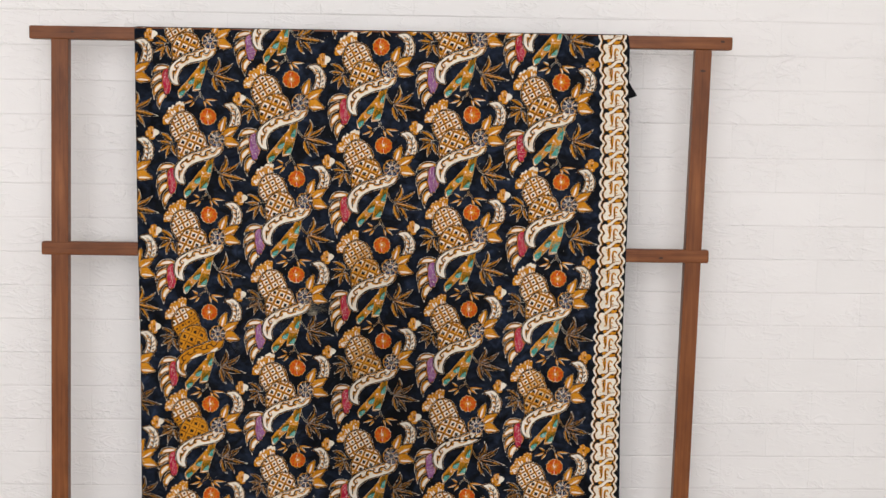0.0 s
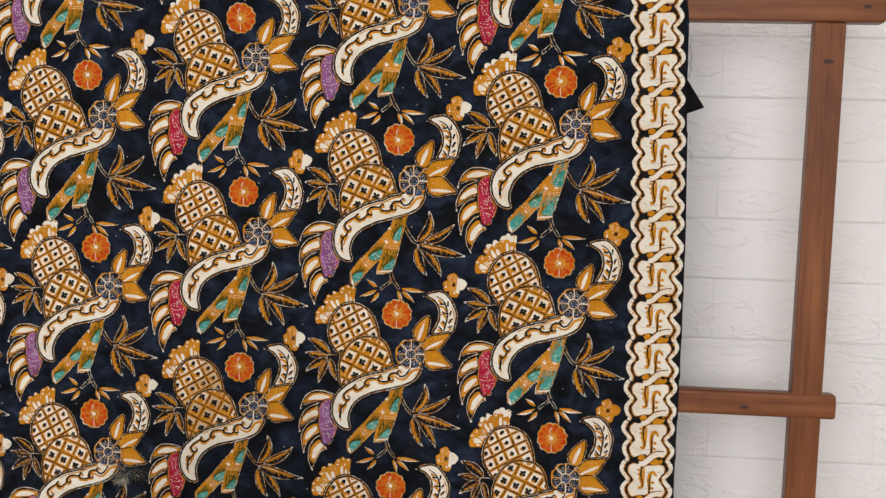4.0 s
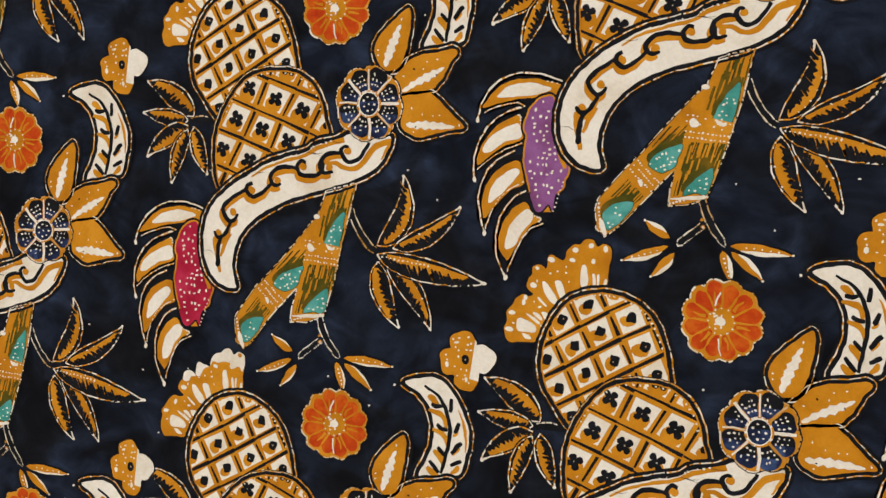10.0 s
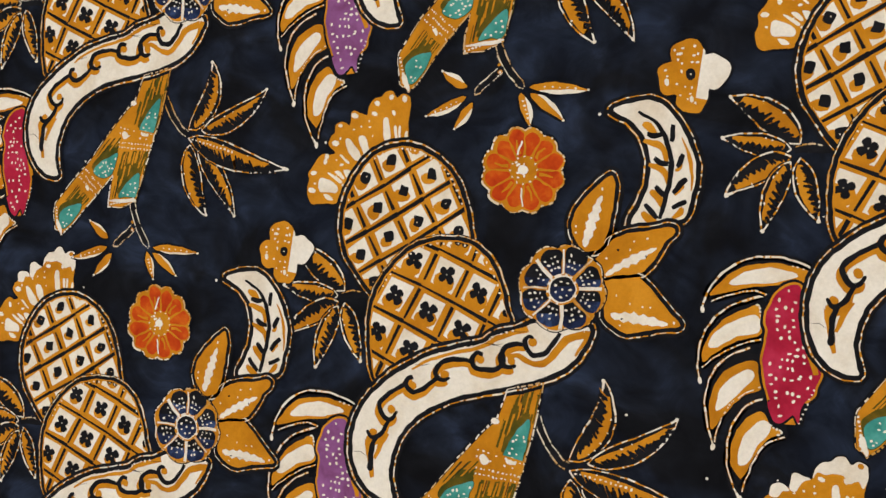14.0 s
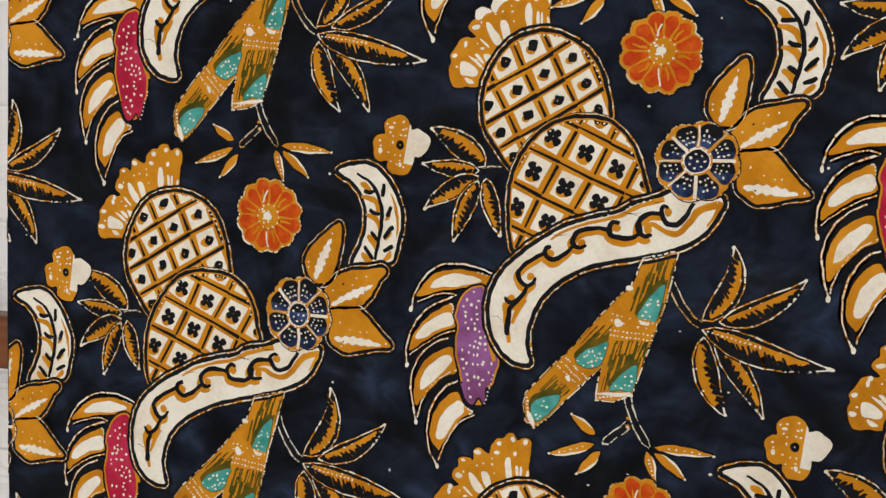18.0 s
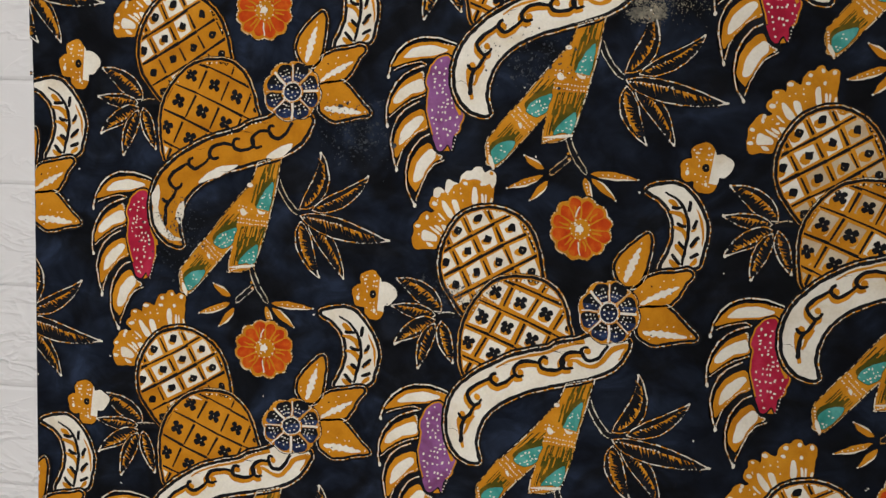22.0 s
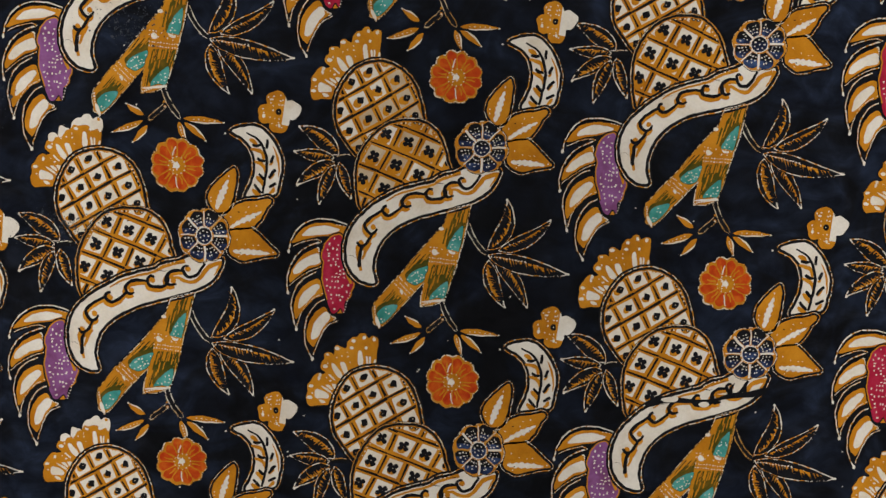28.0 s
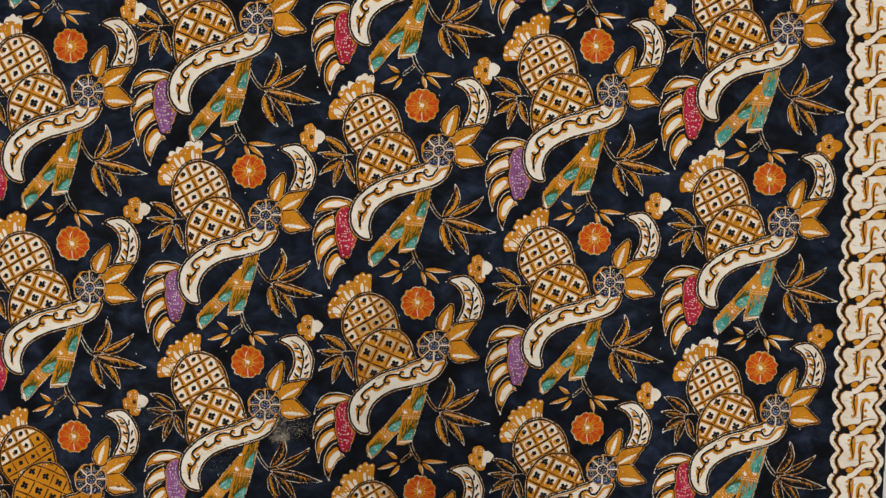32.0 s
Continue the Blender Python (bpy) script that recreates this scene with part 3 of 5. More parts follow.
def draw_pineapple(rich=1.0):
    """rich: how far the ochre ran into the pale cells."""
    ink = Ink(1)
    rnd = random.Random(8)
    # the rear half, with square cells
    top = [(-105.2, 20.9), (-104.7, 29.5), (-102.8, 36.3), (-99.4, 43.8), (-94.8, 50.1), (-90.1, 53.7), (-82.8, 56.5), (-76.8, 57.4), (-70.7, 57), (-63.3, 54.5), (-57, 50.8), (-51.9, 45.7), (-47.9, 38.7), (-45, 30.4), (-43.1, 22.1), (-42.4, 14.9), (-46, 2.5), (-67.2, -11), (-84.5, -11), (-92.2, -4.7), (-96.2, 0.6), (-101.5, 7.6), (-104, 13.6)]
    oval = edged(ink, top, G, 2.3, 0.65, 2)
    inner = convex(grow(oval, -0.7))
    c, a, b = (-76.4, 37.7), (13.4, 8.3), (7.0, -12.5)
    cells = lattice_cells(c, a, b, 5)
    for x, y in cells:
        cell = [(x + i * a[0] + j * b[0] + rnd.uniform(-0.7, 0.7), y + i * a[1] + j * b[1] + rnd.uniform(-0.7, 0.7)) for i, j in ((-0.33, -0.36), (0.36, -0.37), (0.35, 0.35), (-0.35, 0.36))]
        ink.tris(clip(cell, inner), W)
    ink.up()
    for x, y in cells:
        ink.tris(clip(ellipse(x - 0.7 * rich, y - 1.2 * rich, 2.7 * rich * rnd.uniform(0.7, 1.2), 2.4 * rich * rnd.uniform(0.7, 1.2), 9), inner), G)
    ink.up()
    lattice_bars(ink, c, a, b, 5, inner, 1.9, 1.02, rnd)
    lattice_bars(ink, c, b, a, 5, inner, 1.7, 0.66, rnd)
    ink.up()
    for x, y in cells:
        cx, cy, a0 = x + 0.6 + rnd.uniform(-0.5, 0.5), y + 0.5 + rnd.uniform(-0.5, 0.5), rnd.uniform(-0.3, 0.3)
        blob = [(cx + r * rnd.uniform(0.78, 1.15) * math.cos(q + a0), cy + r * rnd.uniform(0.85, 1.15) * math.sin(q + a0)) for q, r in ((0.0, 2.5), (0.8, 3.2), (1.6, 2.5), (2.3, 2.9), (3.1, 2.2), (3.9, 2.9), (4.7, 2.4), (5.5, 2.9))]
        ink.tris(clip(smooth_line(blob, True, 2), inner), K)
        if rnd.random() < 0.5:
            ink.h += 0.000003
            ink.tris(clip(ellipse(cx + rnd.uniform(-0.4, 0.9), cy + rnd.uniform(-0.4, 0.9), 0.35, 0.35, 5), inner), U)
            ink.h -= 0.000003
    ink.up()
    ink.dots([along(grow(oval, -1.2), t / 60) for t in range(12, 34)], 0.5, W)
    # the front half, with crossed cells
    body = [(-84.5, -47.4), (-87.3, -42), (-88.6, -32.2), (-88.9, -21.1), (-87.5, -12.4), (-84.8, -4.8), (-80.8, 2.2), (-75.6, 8.6), (-68.5, 13.9), (-60.1, 16.5), (-51.6, 17), (-43.1, 16.1), (-35.6, 11.7), (-30.4, 6), (-26.4, -2.3), (-24.1, -10.6), (-22.5, -16.6), (-30.1, -22.6), (-48, -28.1), (-65.8, -38), (-75.4, -44.9)]
    rim = smooth_line(body)
    ink.tris(grow(rim, 2.9), K)
    ink.up()
    ink.dashes(grow(rim, 2.2), 0.7, G, 6.0, 0.5, True, 41)
    ink.dashes(grow(rim, 2.2), 0.6, U, 2.6, 0.9, True, 4)
    ink.tris(rim, G)
    ink.up()
    inner = grow(rim, -1.4)
    hull = convex(grow(rim, -0.7))
    c, a, b = (-61.3, -15.5), (16.1, -6.1), (7.7, 16.8)
    cells = lattice_cells(c, a, b, 4)
    for x, y in cells:
        q = [(x + i * a[0] + j * b[0] + rnd.uniform(-0.6, 0.6), y + i * a[1] + j * b[1] + rnd.uniform(-0.6, 0.6)) for i, j in ((-0.36, -0.33), (0.33, -0.36), (0.35, 0.36), (-0.35, 0.37))]
        ink.tris(clip(q, hull), W)
    ink.up()
    for x, y in cells:
        ink.tris(clip(ellipse(x - 0.9 * rich, y - 2.2 * rich, 4.0 * rich * rnd.uniform(0.8, 1.15), 3.2 * rich * rnd.uniform(0.8, 1.2), 10), hull), G)
    ink.up()
    for x, y in cells:
        turn = math.radians(rnd.uniform(14, 34))
        for k in range(4):
            t = turn + math.radians(90 * k + rnd.uniform(-9, 9))
            r = rnd.uniform(2.1, 2.9)
            ink.tris(clip([(x + q * math.cos(t + s), y + q * math.sin(t + s)) for q, s in ((0.5, 3.1), (2.3, -0.78), (r + 1.5, -0.5), (r + 2.1, -0.18), (r + 2.0, 0.22), (r + 1.4, 0.52), (2.3, 0.78))], hull), K)
            ink.h += 0.0000008
        ink.tris(clip(ellipse(x, y, 2.1, 2.1, 8), hull), K)
        ink.h -= 0.0000032
    ink.up()
    ink.dots([p for p in cells if clip(ellipse(p[0], p[1], 2, 2, 5), hull)], 0.32, U)
    lattice_bars(ink, c, a, b, 4, hull, 1.7, 1.02, rnd)
    lattice_bars(ink, c, b, a, 4, hull, 1.9, 0.78, rnd)
    ink.up()
    ink.dots([along(inner, t / 50) for t in range(12, 36)], 0.5, W)
    return ink


SWIRLS = [
    [(0.5, -19.6), (-2.1, -24.6), (-4.7, -28.4), (-7.7, -30.1), (-11.3, -29.8), (-13.9, -26.7), (-14.6, -23.9), (-13.2, -22.1), (-11.5, -22.4)],
    [(-13.7, -25.9), (-19, -25.6), (-23.5, -27.6), (-25.9, -31.4), (-25.3, -34.8), (-22.6, -36.6), (-19.2, -35.8)],
    [(-34.4, -31.4), (-37.6, -31), (-39.4, -33.9), (-38.2, -37.2), (-33.8, -38.4), (-28, -37.7), (-24.5, -34.7), (-24.5, -31.3)],
    [(-39.1, -35.3), (-44, -34.3), (-49.8, -35), (-54, -37.1), (-55.9, -41), (-54.5, -43.6), (-52, -44.4), (-49.8, -43.5)],
]
SWIRLS += [
    [(-66.2, -44.4), (-68.9, -45.6), (-69.2, -48.6), (-66.4, -50.9), (-64.2, -51), (-59.8, -48.4), (-55.1, -43.6)],
    [(-69, -47.6), (-74.8, -51), (-79.8, -54.5), (-82.9, -58.6), (-81.4, -62.7), (-78.1, -65), (-75.2, -63.7), (-74, -61.4)],
    [(-77.6, -64.9), (-80.1, -70.1), (-83.2, -73.5), (-86.1, -73.9), (-88.1, -71.8)],
    [(-83.3, -73.9), (-85.5, -77.4), (-85.9, -83.1), (-85.9, -88.8)],
]
CURLS = [(x, y, 2.0) for x, y in [(-11.2, -24.5), (-20.7, -33.5)] + [(-35.7, -33.6), (-51.5, -41.9)] + [(-66.3, -48.2), (-76.5, -60.1), (-85.5, -71.8)]]


def draw_scroll(ochre=False):
    ink = Ink(3)
    upper = [(-17, -18.9), (-27.7, -22)] + [(-34.7, -26.3), (-46.7, -29.7), (-58.7, -34), (-68.2, -39.7), (-76.6, -45.2), (-83.7, -51.5)]
    outer = [(-88.5, -56.1), (-92.9, -63.6), (-95.2, -72.6), (-95, -81.4), (-93.2, -88.7), (-89.1, -95.7), (-82.6, -100.9), (-74.5, -102)]
    lower = [(-75.3, -97.3), (-76.7, -91.1), (-76.2, -83.6), (-73.3, -74.6), (-69, -68), (-61.9, -61.2), (-53.8, -55.9), (-44.3, -51.4), (-33.5, -48.2)]
    end = [(-23.9, -45.5), (-12.1, -42), (-1.5, -37.6), (6.5, -31.5), (11.3, -23.3), (12.7, -16.6), (4.3, -15.3), (-8.8, -15)]
    curve = edged(ink, upper + outer + lower + end, G if ochre else W, 2.5, 0.7, 7)
    if ochre:
        # pale streaks that the ochre dip left free
        for pts in (outer[2:], outer[1:4], lower[1:4], lower[5:], end[1:4]):
            mid = [(-66 + (x + 66) * 0.93, -55 + (y + 55) * 0.93) for x, y in pts]
            ink.stroke(mid, lambda t: 0.6 + 5.2 * math.sin(math.pi * t), W)
    ink.stroke([(-13.4, -18.6), (-27.6, -23.5)] + [(-34.6, -27.8), (-46.6, -31.3), (-58.6, -35.7), (-66.9, -41.2)], lambda t: 2.6 - 1.6 * t, G)
    ink.stroke([(12.2, -17.8), (11.2, -22.1), (7.5, -29)], lambda t: 2.6 - 1.8 * t, G)
    ink.stroke([(11.1, -19.3), (3.5, -22.3), (-0.9, -28.4), (-5.4, -33.3), (-10.7, -34), (-17.5, -31.1), (-22.9, -31.4)], lambda t: 3.6 - 1.6 * t, G)
    for s in SWIRLS[1:-1]:
        ink.stroke([(x - 0.3, y - 2.0) for x, y in s], lambda t: 1.6 + 2.4 * math.sin(math.pi * t) ** 0.6, G)
    ink.stroke([(-87.6, -75.1), (-86.7, -81.9), (-85.7, -88.1), (-84.4, -93.3)], lambda t: 4.0 - 2.2 * t, G)
    ink.stroke([(-79, -71.3), (-81.3, -76.5), (-84, -84.2)], lambda t: 4.0 - 2.6 * t, G)
    for x, y, r in CURLS:
        ink.tris(ellipse(x, y, r, r, 10), G)
        ink.h += 0.000001
    ink.up()
    for s in SWIRLS:
        ink.stroke(s, lambda t: 1.1 + 1.4 * math.sin(math.pi * min(1.0, 0.12 + 0.8 * t)) ** 0.7, K)
        ink.tris(ellipse(*s[-1], 0.85, 0.85, 8), K)
    tail = SWIRLS[-1]
    ink.stroke(tail[1:], lambda t: 2.2 + 0.8 * t, K)
    ink.tris(ellipse(*tail[-1], 1.4, 1.6, 8), K)
    ink.up()
    ink.dots([along(smooth_line(upper, False), t / 30 + 0.02) for t in (1, 2, 3, 5, 6, 10, 11, 15)], 0.55, W, 5)
    rnd = random.Random(12)
    for k in range(7):
        x, y = along(curve, rnd.random())
        l = rnd.uniform(5, 11)
        ink.strip([(x, y), (x + l * 0.5, y + rnd.uniform(-0.8, 0.8)), (x + l, y + rnd.uniform(-2, 1))], lambda t: 0.05 + 0.28 * math.sin(math.pi * t), K)
    ink.up()
    return ink


def draw_blue_flower():
    ink = Ink(5)
    rnd = random.Random(61)
    hull = ellipse(0, 0.2, 17.6, 17.4, 48, 1.6, 8, 0.2)
    ink.tris(grow(hull, 1.0), K)
    ink.up()
    ink.tris(hull, G)
    ink.up()
    ink.dashes(grow(hull, 0.2), 0.7, U, 2.6, 0.6, True, 3)
    for k in range(8):
        a = math.radians(45 * k + 24)
        grown = rnd.uniform(0.94, 1.04)
        at = lambda r, s: (r * grown * math.cos(a + s), r * grown * math.sin(a + s) + 0.2)
        petal = [at(r, s) for r, s in ((6.9, -0.24), (11.0, -0.315), (15.2, -0.35), (17.6, -0.2), (18.0, 0.12), (15.6, 0.34), (11.0, 0.32), (6.9, 0.24))]
        ink.fill(petal, B, True)
        # the upper side of each petal took the darker dip
        ink.tris(clip(smooth_line(petal, True, 3), [(-30, at(12.2, 0)[1] - 0.6), (30, at(12.2, 0)[1] + rnd.uniform(-1.5, 1.5)), (30, 30), (-30, 30)]), K)
        ink.up()
        ink.stroke([at(6.8, -0.39), at(12, -0.39 + rnd.uniform(-0.04, 0.04)), at(17.4, -0.39)], 0.8 + 0.7 * (k % 3 == 0), W if k % 3 != 1 else U, curve=False)
        ink.dots([at(r, s + rnd.uniform(-0.05, 0.05)) for r in (9.6, 12.0, 14.4) for s in (-0.17, 0.02, 0.2) if rnd.random() < 0.72], 0.55, W, k)
    ink.tris(ellipse(0, 0, 7.0, 7.0, 20), W)
    ink.up()
    ink.dashes(ellipse(0, 0, 6.6, 6.6, 20), 0.9, G, 3.0, 1.6, True, 5)
    ink.tris(ellipse(0, 0, 5.6, 5.6, 18), B)
    ink.up()
    ink.tris(clip(ellipse(0, 0, 5.6, 5.6, 18), [(-9, 1), (9, 2), (9, 9), (-9, 9)]), K)
    ink.up()
    ink.dots([(0, 0)] + [(3.3 * math.cos(k * 0.9), 3.4 * math.sin(k * 0.9)) for k in range(7)], 0.65, W)
    return ink


def draw_petal_leaf(pts, a, b, wide, seed):
    ink = Ink(4)
    curve = edged(ink, pts, G, 1.9, 0.5, seed)
    pale_flash(ink, a, b, wide, seed)
    ink.dots(scatter(grow(curve, -1.6), 5.0, seed, 0.4), 0.5, W, seed)
    ink.dots(scatter(grow(curve, -2.4), 9.0, seed + 9, 0.3), 0.6, K, seed)
    return ink


def draw_crescent():
    ink = Ink(3)
    outer = [(17.3, 75.9), (20.9, 78.1), (26.6, 79.7), (32.4, 80.3), (37.7, 79), (42.5, 75.1), (47.5, 69.2), (51.4, 62.4), (53.9, 54.9), (53.7, 47.9), (52.1, 40.7), (50.2, 33.5)]
    inner = [(43.7, 31.4), (34.4, 30.3), (28.6, 29.7), (31.7, 37.2), (34.4, 45.6), (34.7, 53.9), (33, 61.4), (29.7, 67.1), (24.2, 72.2)]
    edged(ink, outer + inner, W, 2.4, 0.6, 21)
    ink.stroke([(14.3, 75), (15.8, 75.7), (17.5, 76.1)], lambda t: 2.6 - 1.4 * t, K)
    ink.dots([(12.2, 74.5)], 0.9, W)
    ink.stroke([(47.4, 65.7), (50.5, 59.4), (52.2, 52.5), (52.3, 44.3)], lambda t: 0.4 + 1.3 * math.sin(math.pi * t), G)
    for line, w in (([(30.4, 70.7), (33.1, 69.1), (36.7, 66.3)], 2.8), ([(31.1, 63.6), (35.8, 62.6), (39.7, 60.6), (41.2, 55.4)], 2.6), ([(33.8, 54.4), (38.2, 53.1), (41.2, 50.7), (42.7, 46.1)], 2.6), ([(35.3, 43.9), (38.3, 41.7), (41.2, 37.2)], 2.8), ([(32.7, 34.9), (35.5, 32.4), (39, 31.1)], 2.6), ([(45.3, 32.7), (48, 35.2), (49.3, 37.3)], 2.2), ([(45.5, 42.7), (47.9, 45.8), (49.4, 46.7)], 1.6), ([(47.8, 55.8), (46.6, 53.6), (45.1, 52.7)], 1.6)):
        ink.stroke(line, lambda t: w * (0.45 + 0.75 * math.sin(math.pi * t)), G)
    rib = [(28.1, 75.3), (35.3, 71.5), (39.6, 66.5), (42.3, 60.2), (43.4, 53.2), (42.7, 46.1), (41.4, 38.9), (40.3, 32.4)]
    ink.stroke(rib, lambda t: 1.1 + 0.9 * math.sin(math.pi * t) + 0.5 * t, K)
    for line in ([(43.6, 70.5), (43.4, 67.2), (42.9, 63.9)], [(48.3, 59.3), (47.2, 56.3), (45.6, 54.2)], [(50.1, 49.5), (47.8, 47.3), (44.7, 43.4)], [(50.3, 40.1), (47.8, 38.6), (44.7, 37.2)], [(32.3, 66.2), (35.6, 65.9), (38.8, 66.3)], [(36.2, 57), (38.8, 55.3), (42.1, 54.8)], [(37.4, 45.8), (39.4, 44), (41.4, 41.8)], [(33.9, 38.5), (36.4, 35.3), (39.2, 32.7)]):
        ink.stroke(line, lambda t: 0.9 + 1.5 * math.sin(math.pi * (0.15 + 0.7 * t)), K)
    return ink


def draw_orange_flower():
    ink = Ink(2)
    rnd = random.Random(77)
    c = (-20.4, 49.6)
    hull = ellipse(*c, 17.6, 17.6, 72, 1.9, 12)
    ink.tris(grow(hull, 1.0), K)
    ink.up()
    ink.tris(hull, G)
    ink.up()
    ink.dashes(hull, 0.9, U, 2.6, 0.9, True, 31)
    for k in range(12):
        a = math.radians(30 * k + 15)
        out = rnd.uniform(0.9, 1.02)
        pet = [(c[0] + r * math.cos(a + s), c[1] + r * math.sin(a + s)) for r, s in ((7.0, -0.15), (12.0, -0.215), (16.0 * out, -0.235), (18.4 * out, -0.08), (18.4 * out, 0.08), (16.0 * out, 0.235), (12.0, 0.215), (7.0, 0.15))]
        ink.fill(pet, O, True)
        if k % 2:
            ink.stroke([(c[0] + 7.5 * math.cos(a), c[1] + 7.5 * math.sin(a)), (c[0] + 10.5 * math.cos(a + 0.08), c[1] + 10.5 * math.sin(a + 0.08)), (c[0] + 14.0 * math.cos(a + 0.03), c[1] + 14.0 * math.sin(a + 0.03))], lambda t: 1.6 - 1.0 * t, G, curve=False)
    ink.dots([(c[0] + r * math.cos(k * 0.5236), c[1] + r * math.sin(k * 0.5236)) for k in range(12) for r in (6.2,)], 0.45, W)
    ink.stroke([(c[0] - 1, c[1] - 8), (c[0] - 0.5, c[1] - 12), (c[0] + 0.5, c[1] - 16)], 0.7, W)
    ink.stroke([(c[0] - 3, c[1] + 7), (c[0] - 2.5, c[1] + 10), (c[0] - 1, c[1] + 13)], 0.8, W)
    ink.tris(ellipse(c[0] - 0.5, c[1] + 0.2, 2.5, 2.1, 9), W)
    ink.up()
    ink.dots([(c[0] + rnd.uniform(-4, 4), c[1] + rnd.uniform(-4, 4)) for _ in range(7)], 0.6, W, 5)
    return ink


def draw_sprig(pale=False):
    ink = Ink(0)
    leaves = ([(-51.7, -124.8), (-38.9, -133.2)], [(-61, -146), (-39.3, -137.6)], [(-46.4, -153.4), (-36.2, -140.7)], [(19.1, -136.6), (-9.4, -135.1)], [(6.9, -149.9), (-9, -137.7)], [(-8.2, -152.5), (-13.2, -137.5)])
    for k, (tip, base) in enumerate(leaves):
        shape, rib, ns, w = blade(base, tip, 4.3, 0.6 - 0.3 * (k % 3))
        ink.fill(grow(shape, 1.0), K, False)
        ink.fill(shape, G, False)
        ink.strip(shape[2:12] if k in (0, 3) else shape[13:23], lambda t: 0.2 + 0.9 * math.sin(math.pi * t) if not pale else 0.4 + 1.7 * math.sin(math.pi * t), W)
        ink.tris(ellipse(*along([base, tip], 0.97), 0.7, 0.6, 7), W)
        ink.up()
        if k % 2:
            ink.dots([along(rib, t / 8) for t in range(2, 7)], 0.5, W, k)
    left, right = [(-23.1, -126.3), (-26.6, -129.5), (-30.4, -132.4), (-33.6, -135.4)], [(-23.8, -114.2), (-21.9, -120), (-18.3, -127), (-13.7, -133)]
    for line in (left, right):
        ink.stroke(line, 4.4, K)
        curve = smooth_line(line, False)
        rail = normals(curve, False)
        loop = [(p[0] + 1.7 * n[0], p[1] + 1.7 * n[1]) for p, n in zip(curve, rail)] + [(2 * curve[-1][0] - curve[-4][0], 2 * curve[-1][1] - curve[-4][1])] + [(p[0] - 1.7 * n[0], p[1] - 1.7 * n[1]) for p, n in zip(curve[::-1], rail[::-1])]
        ink.dashes(loop, 0.7, U, 2.4, 0.6, False, 9)
    ink.dots([(-23.3, -123.4), (-23.1, -127.1)], 1.1, G)
    ink.dots([(-23.1, -127.3)], 0.7, W)
    return ink


